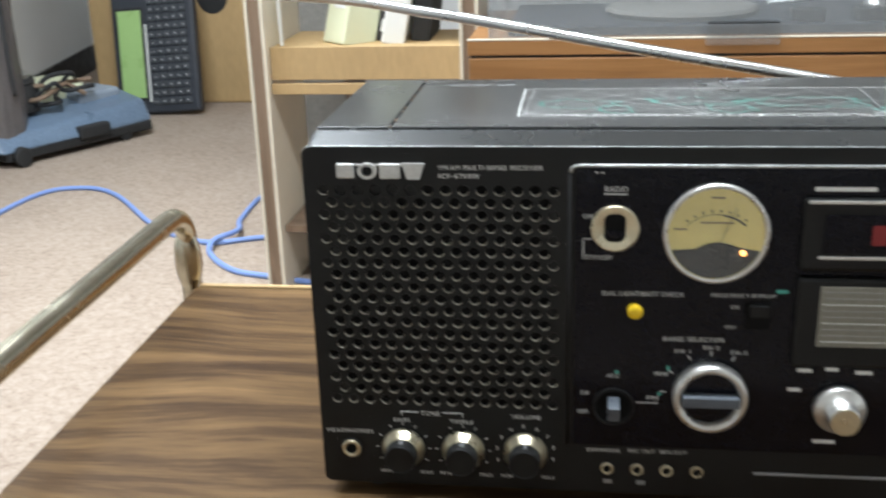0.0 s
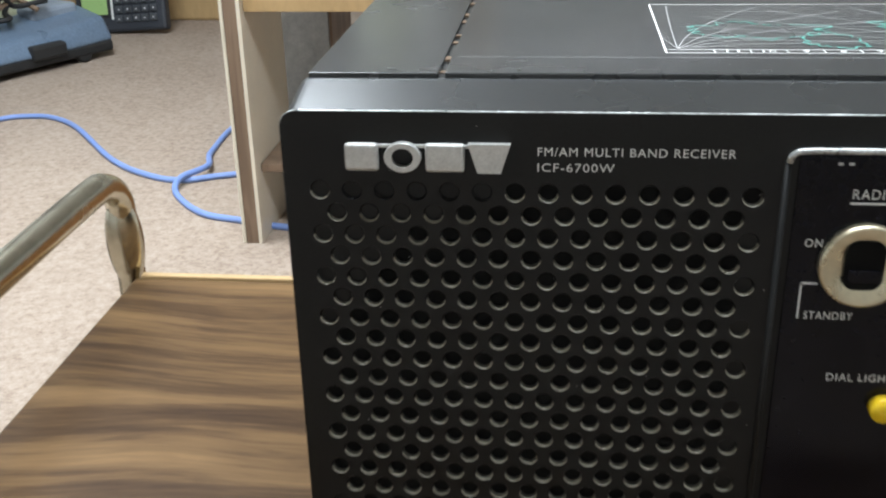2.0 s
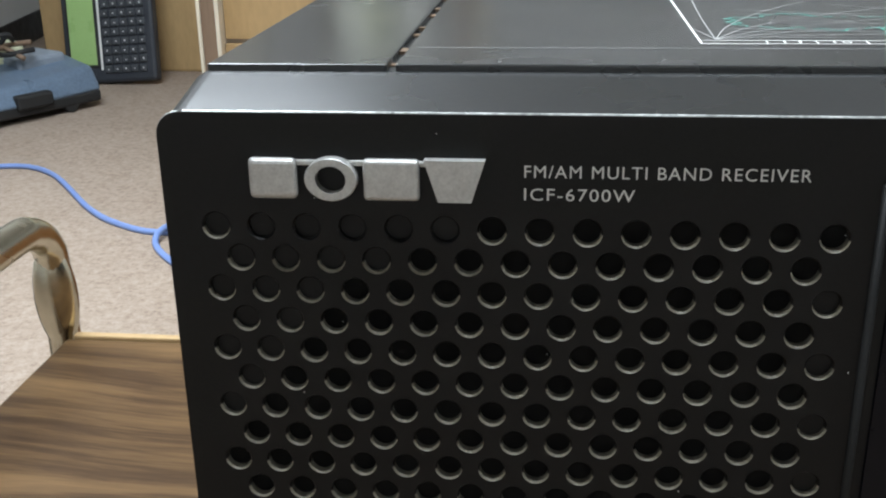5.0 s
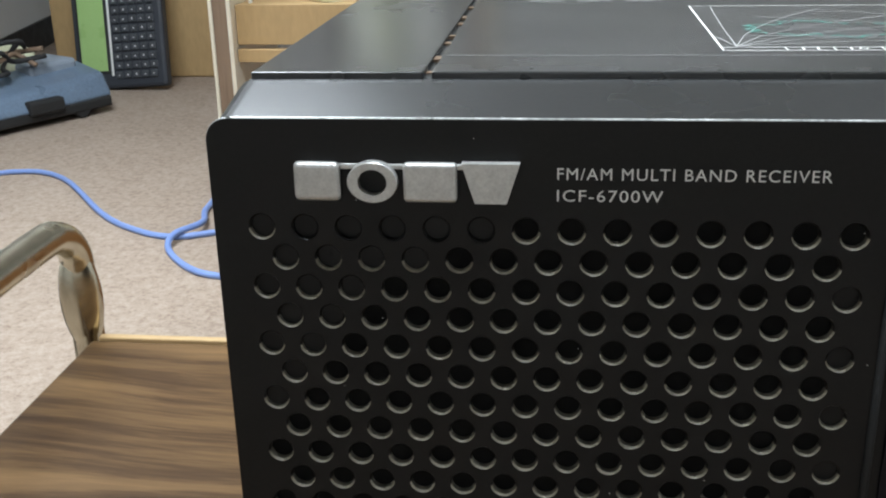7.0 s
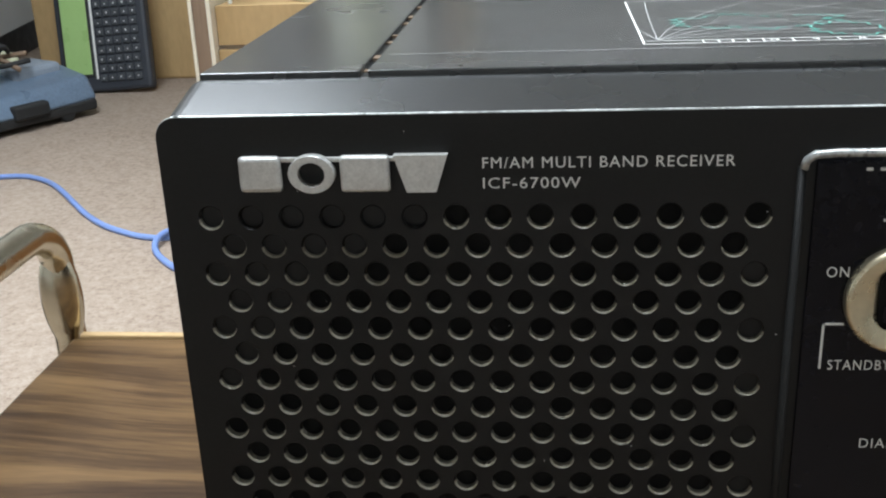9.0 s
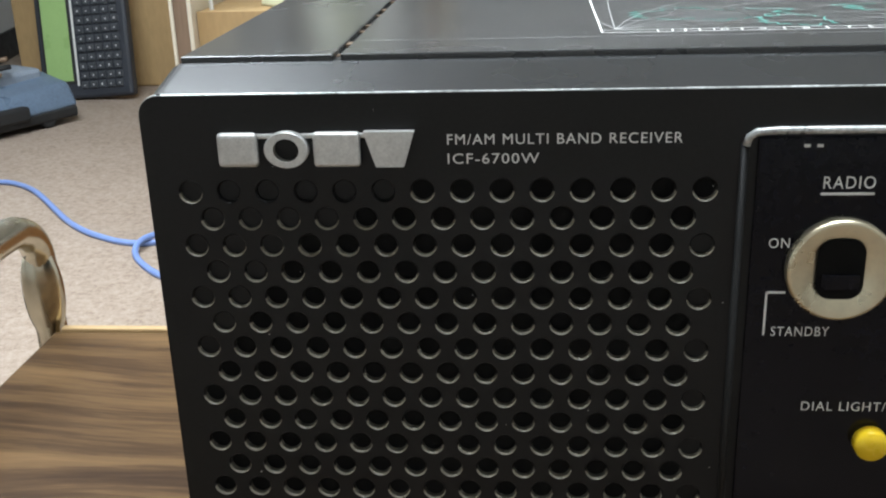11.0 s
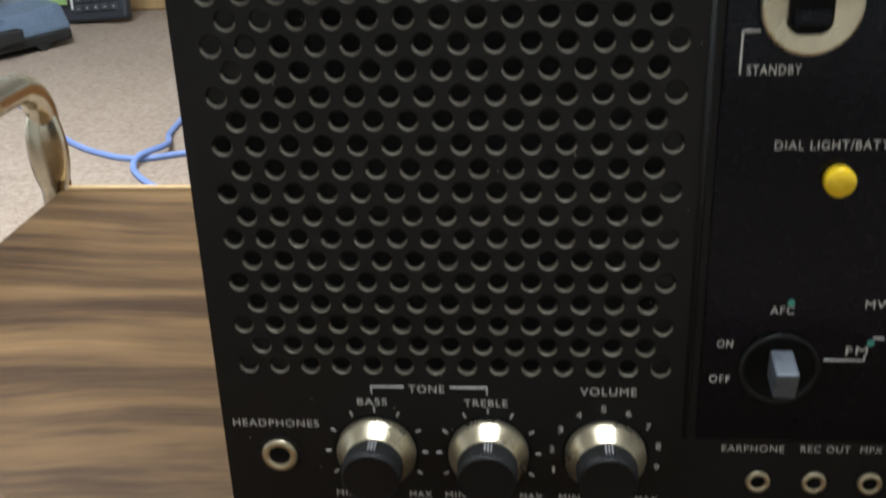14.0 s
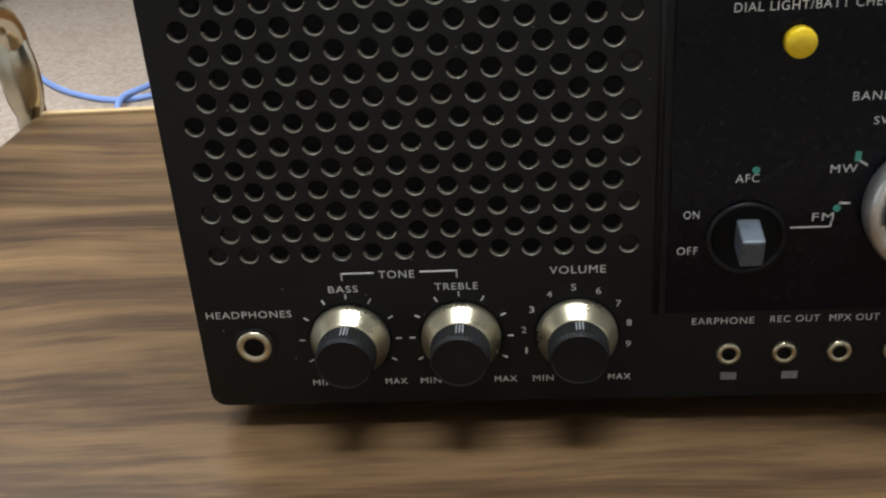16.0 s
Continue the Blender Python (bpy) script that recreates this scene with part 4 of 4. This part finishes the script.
set_down([cbx, tin, *on_box], (-1.0735, 3.66), (-1.443, 3.475), 1.54, -2)

# ---- portable word processor leaning on the box ----
wp = empty("portable_word_processor", "charcoal portable word processor with green screen, stood on end", "computer")
wp.matrix_world = pose(-1.240, 3.545, BASE, -13, -3.5, 0)
part("shell", box(0, 0.225, 0, 0.035, 0, 0.325, 0.008), DARKGREY, wp)
part("screen_frame", box(0.012, 0.088, -0.002, 0.002, 0.035, 0.275, 0.002), RUBBER, wp)
part("screen", box(0.018, 0.082, -0.0035, 0.001, 0.042, 0.268, 0.001), LCD, wp, "green liquid crystal screen")
part("printed_strip", box(0.090, 0.095, -0.001, 0.001, 0.03, 0.23), INK, wp)
for c in range(5):
    for r in range(13):
        part("key", box(0.101 + 0.0215 * c + 0.002 * (r % 2), 0.118 + 0.0215 * c + 0.002 * (r % 2), -0.0055, 0.001, 0.022 + 0.0215 * r, 0.039 + 0.0215 * r, 0.002, 1), KEYMAT, wp)
        part("key_mark", box(0.108 + 0.0215 * c + 0.002 * (r % 2), 0.1115 + 0.0215 * c + 0.002 * (r % 2), -0.0060, -0.0054, 0.0285 + 0.0215 * r, 0.031 + (0.0215 + 0.0) * r + 0.0012 * ((r + c) % 3)), KEYINK, wp)

set_down([wp], (-1.015, 3.545), (-1.285, 3.225), 1.46)

# ---- upright vacuum cleaner ----
vac = empty("vacuum_cleaner", "upright vacuum cleaner with grey vinyl bag and slate blue hood", "vacuum cleaner")


def loft(rings, n=40, wrinkle=0.0, seed=0):
    """Closed loft of rings (x, y, z, rx, ry)."""
    bm = bmesh.new()
    loops = []
    for x, y, z, rx, ry in rings:
        lp = []
        for i in range(n):
            a = 2 * math.pi * i / n
            c, s = math.cos(a), math.sin(a)
            f = 1 + wrinkle * noise.noise((4 * c + seed, 4 * s, z * 5)) + wrinkle * 0.6 * noise.noise((11 * c, 11 * s + seed, z * 2))
            lp.append(bm.verts.new((x + rx * f * math.copysign(abs(c) ** 0.8, c), y + ry * f * math.copysign(abs(s) ** 0.8, s), z)))
        loops.append(lp)
    for a, b in zip(loops, loops[1:]):
        for i in range(n):
            j = (i + 1) % n
            bm.faces.new((a[i], a[j], b[j], b[i]))
    bm.faces.new(loops[-1])
    bm.faces.new(list(reversed(loops[0])))
    bmesh.ops.recalc_face_normals(bm, faces=bm.faces)
    return bm


keys = [(-0.885, -1.475, 0.072, 0.055), (-0.86, -1.485, 0.088, 0.07), (-0.80, -1.496, 0.102, 0.085), (-0.68, -1.500, 0.112, 0.09), (-0.50, -1.502, 0.118, 0.09), (-0.31, -1.508, 0.122, 0.085), (-0.11, -1.495, 0.096, 0.075), (0.10, -1.48, 0.072, 0.06), (0.32, -1.47, 0.045, 0.045)]
rings = []
for z, x, rx, ry in keys:
    f = min(1.0, max(0.0, (-0.25 - z) / 0.65))
    rings.append((x + 0.062 * f, 3.15 - 0.17 * f, z, rx, ry))
fine = []
for a, b in zip(rings, rings[1:]):
    for k in range(5):
        fine.append(tuple(p0 + (p1 - p0) * k / 5 for p0, p1 in zip(a, b)))
part("bag", loft([*fine, rings[-1]], 56, 0.13, 3), BAGMAT, vac, "creased grey vinyl dust bag", smooth=True)
def down_bag(rows):
    """Lines lying on the bag, following its forward bend."""
    out = []
    for x, y, z in rows:
        f = min(1.0, max(0.0, (-0.25 - z) / 0.65))
        out.append((x + 0.062 * f, y - 0.17 * f, z))
    return smooth_path(out, 6)


part("piping", tube(down_bag([(-1.520, 3.060, 0.1), (-1.528, 3.062, -0.11), (-1.535, 3.060, -0.31), (-1.530, 3.055, -0.50), (-1.515, 3.060, -0.68), (-1.485, 3.064, -0.80), (-1.46, 3.085, -0.875)]), 0.0035, 8), DIMINK, vac, "pale bag piping", smooth=True)
part("piping", tube(down_bag([(-1.44, 3.075, 0.1), (-1.415, 3.078, -0.11), (-1.395, 3.09, -0.31), (-1.388, 3.10, -0.50), (-1.392, 3.10, -0.68), (-1.39, 3.10, -0.76)]), 0.005, 8), RUBBER, vac, smooth=True)
part("seam", tube(down_bag([(-1.465, 3.070, 0.1), (-1.450, 3.066, -0.11), (-1.435, 3.064, -0.31), (-1.425, 3.068, -0.50), (-1.420, 3.072, -0.68)]), 0.003, 8), BAGMAT, vac, smooth=True)
part("handle_tube", tube([(-1.47, 3.22, -0.80), (-1.47, 3.17, 0.6)], 0.013, 14), ROD, vac, smooth=True)
for k, (dx, dz, s) in enumerate(((-0.105, -0.13, 1), (-0.125, -0.10, 1), (-0.085, -0.08, 1), (0.11, -0.03, 1), (0.125, -0.06, 1))):
    pts = []
    for i in range(25):
        a = 2 * math.pi * i / 24
        pts.append((-1.495 + dx + 0.05 * math.cos(a) * (1 if dx < 0 else 0.7), (3.045 if dx < 0 else 3.10) + 0.02 * math.sin(a * 2 + k), dz + 0.15 * math.sin(a)))
    part("cord_loop", tube(pts, 0.005, 8), surf("dark_cord", (0.03, 0.035, 0.06), 0.45) if k == 0 else bpy.data.materials["dark_cord"], vac, smooth=True)

Lv, Nv = Vector((0.69, 0.724, 0)), Vector((-0.724, 0.69, 0))
VM = Matrix(((Lv.x * 0.88, Nv.x, 0, -1.372), (Lv.y * 0.88, Nv.y, 0, 2.885), (0, 0, 1, BASE), (0, 0, 0, 1)))


def hood():
    bm = box(0.0, 0.50, 0.0, 0.19, 0.035, 0.100)
    bmesh.ops.subdivide_edges(bm, edges=[e for e in bm.edges if abs(e.verts[0].co.x - e.verts[1].co.x) > 0.1], cuts=6)
    for q in bm.verts:
        t = q.co.x / 0.5
        if q.co.z > 0.08:
            q.co.z += 0.018 * t - 0.010 * (1 - t) - (0.026 if q.co.y < 0.1 else 0.0)
            q.co.y += 0.03 if q.co.y < 0.1 else -0.02
        q.co.y += 0.03 * max(0, t - 0.7)
    bmesh.ops.bevel(bm, geom=list(bm.edges), offset=0.016, segments=4, affect="EDGES", profile=0.55)
    return moved(bm, VM)


part("hood", hood(), HOOD, vac, "slate blue plastic nozzle hood", smooth=True)
part("hood_notch", moved(box(0.24, 0.34, -0.004, 0.03, 0.030, 0.062, 0.006), VM), RUBBER, vac, "dark notch in the hood front")
part("hood_lid", moved(box(0.33, 0.47, 0.10, 0.22, 0.085, 0.122, 0.010), VM), surf("dusty_grey_plastic", (0.24, 0.28, 0.33), 0.5, vary=0.2, scale=12), vac)
part("bumper", moved(box(0.02, 0.49, 0.008, 0.235, 0.014, 0.040, 0.006), VM), RUBBER, vac)
part("motor_base", moved(box(0.04, 0.40, 0.16, 0.30, 0.05, 0.150, 0.016), VM), OFFWHITE, vac)
part("motor", moved(lathe([(0.075, 0.10), (0.078, 0.14), (0.070, 0.165), (0.072, 0.170), (0.066, 0.180), (0.02, 0.183)], "z", (0.16, 0.17, 0), 36), VM), RUBBER, vac, "black round motor housing")
part("motor_cap", moved(lathe([(0.060, 0.178), (0.062, 0.190), (0.02, 0.194)], "z", (0.16, 0.17, 0), 36), VM), ROD, vac)
random.seed(7)
for k in range(5):
    pts = [VM @ Vector((0.10 + 0.05 * i + random.uniform(-0.02, 0.02), 0.12 + random.uniform(-0.05, 0.06), 0.13 + random.uniform(-0.02, 0.05))) for i in range(6)]
    part("motor_lead", tube(smooth_path(pts, 5), 0.006, 8), PLANK if k % 2 else RUBBER, vac, smooth=True)
for x, y in ((0.06, 0.0), (0.06, 0.24), (0.40, 0.02), (0.40, 0.23)):
    part("wheel", moved(lathe([(0.02, -0.01), (0.024, -0.008), (0.024, 0.008), (0.02, 0.01)], "y", (x, y, 0.024), 20), VM), RUBBER, vac)
set_down([vac], (-1.372, 2.885), (-1.63, 2.40), 1.36, 14)

# ---- cord, rug and bin on the carpet ----
CZ = FLOOR + 0.006
cord = part("extension_cord", tube(smooth_path([(-1.994, 0.886, CZ), (-1.704, 1.164, CZ), (-1.434, 1.387, CZ), (-1.411, 1.678, CZ), (-1.387, 2.119, CZ), (-1.288, 2.213, CZ), (-1.151, 2.149, CZ), (-0.937, 1.887, CZ), (-0.818, 1.787, CZ), (-0.723, 1.752, CZ), (-0.623, 1.792, CZ), (-0.455, 1.838, CZ), (-0.124, 1.769, CZ)], 8), 0.0068, 10), BLUECORD, smooth=True)
tagged(cord, "pale blue extension cord snaking over the carpet", "cord")
cord2 = part("extension_cord", tube(smooth_path([(-0.021, 1.494, CZ), (-0.378, 1.499, CZ), (-0.532, 1.536, CZ), (-0.620, 1.571, CZ), (-0.704, 1.671, CZ), (-0.716, 1.735, CZ + 0.012), (-0.681, 1.812, CZ + 0.013), (-0.717, 1.949, CZ), (-0.709, 2.190, CZ), (-0.550, 2.288, CZ)], 8), 0.0068, 10), BLUECORD, smooth=True)
tagged(cord2, "pale blue extension cord looped over the carpet", "cord")
bm = bmesh.new()
ru = Vector((-0.345, 0.144, 0)).normalized()
rv = Vector((-0.05, -0.38, 0)).normalized()
o = Vector((-1.279, 1.36, FLOOR))
q = []
NU, NV = 20, 14
for i in range(NU + 1):
    q.append([])
    for j in range(NV + 1):
        a = o + ru * (0.9 * i / NU) + rv * (0.6 * j / NV)
        a.z += 0.007 + 0.003 * noise.noise((a.x * 9, a.y * 9, 0))
        q[-1].append(bm.verts.new(a))
for i in range(NU):
    for j in range(NV):
        bm.faces.new((q[i][j], q[i + 1][j], q[i + 1][j + 1], q[i][j + 1]))
ret = bmesh.ops.extrude_face_region(bm, geom=list(bm.faces))
bmesh.ops.translate(bm, vec=(0, 0, -0.007), verts=[g for g in ret["geom"] if isinstance(g, bmesh.types.BMVert)])
bmesh.ops.recalc_face_normals(bm, faces=bm.faces)
tagged(part("rug", bm, STRIPE), "small woven rug with dark and pale stripes", "rug")
bn = empty("waste_bin", "grey plastic bin with a dark rim, on the carpet", "bin", loc=(-0.815, 0.457, FLOOR))
part("tub", lathe([(0.10, 0), (0.11, 0.01), (0.135, 0.20), (0.128, 0.20), (0.10, 0.02), (0.02, 0.015)], "z", (0, 0, 0), 36), surf("grey_blue_bin", (0.16, 0.18, 0.20), 0.5), bn, smooth=True)
part("rim", lathe([(0.135, 0.192), (0.141, 0.198), (0.141, 0.206), (0.127, 0.206), (0.127, 0.192)], "z", (0, 0, 0), 36), RUBBER, bn, smooth=True)
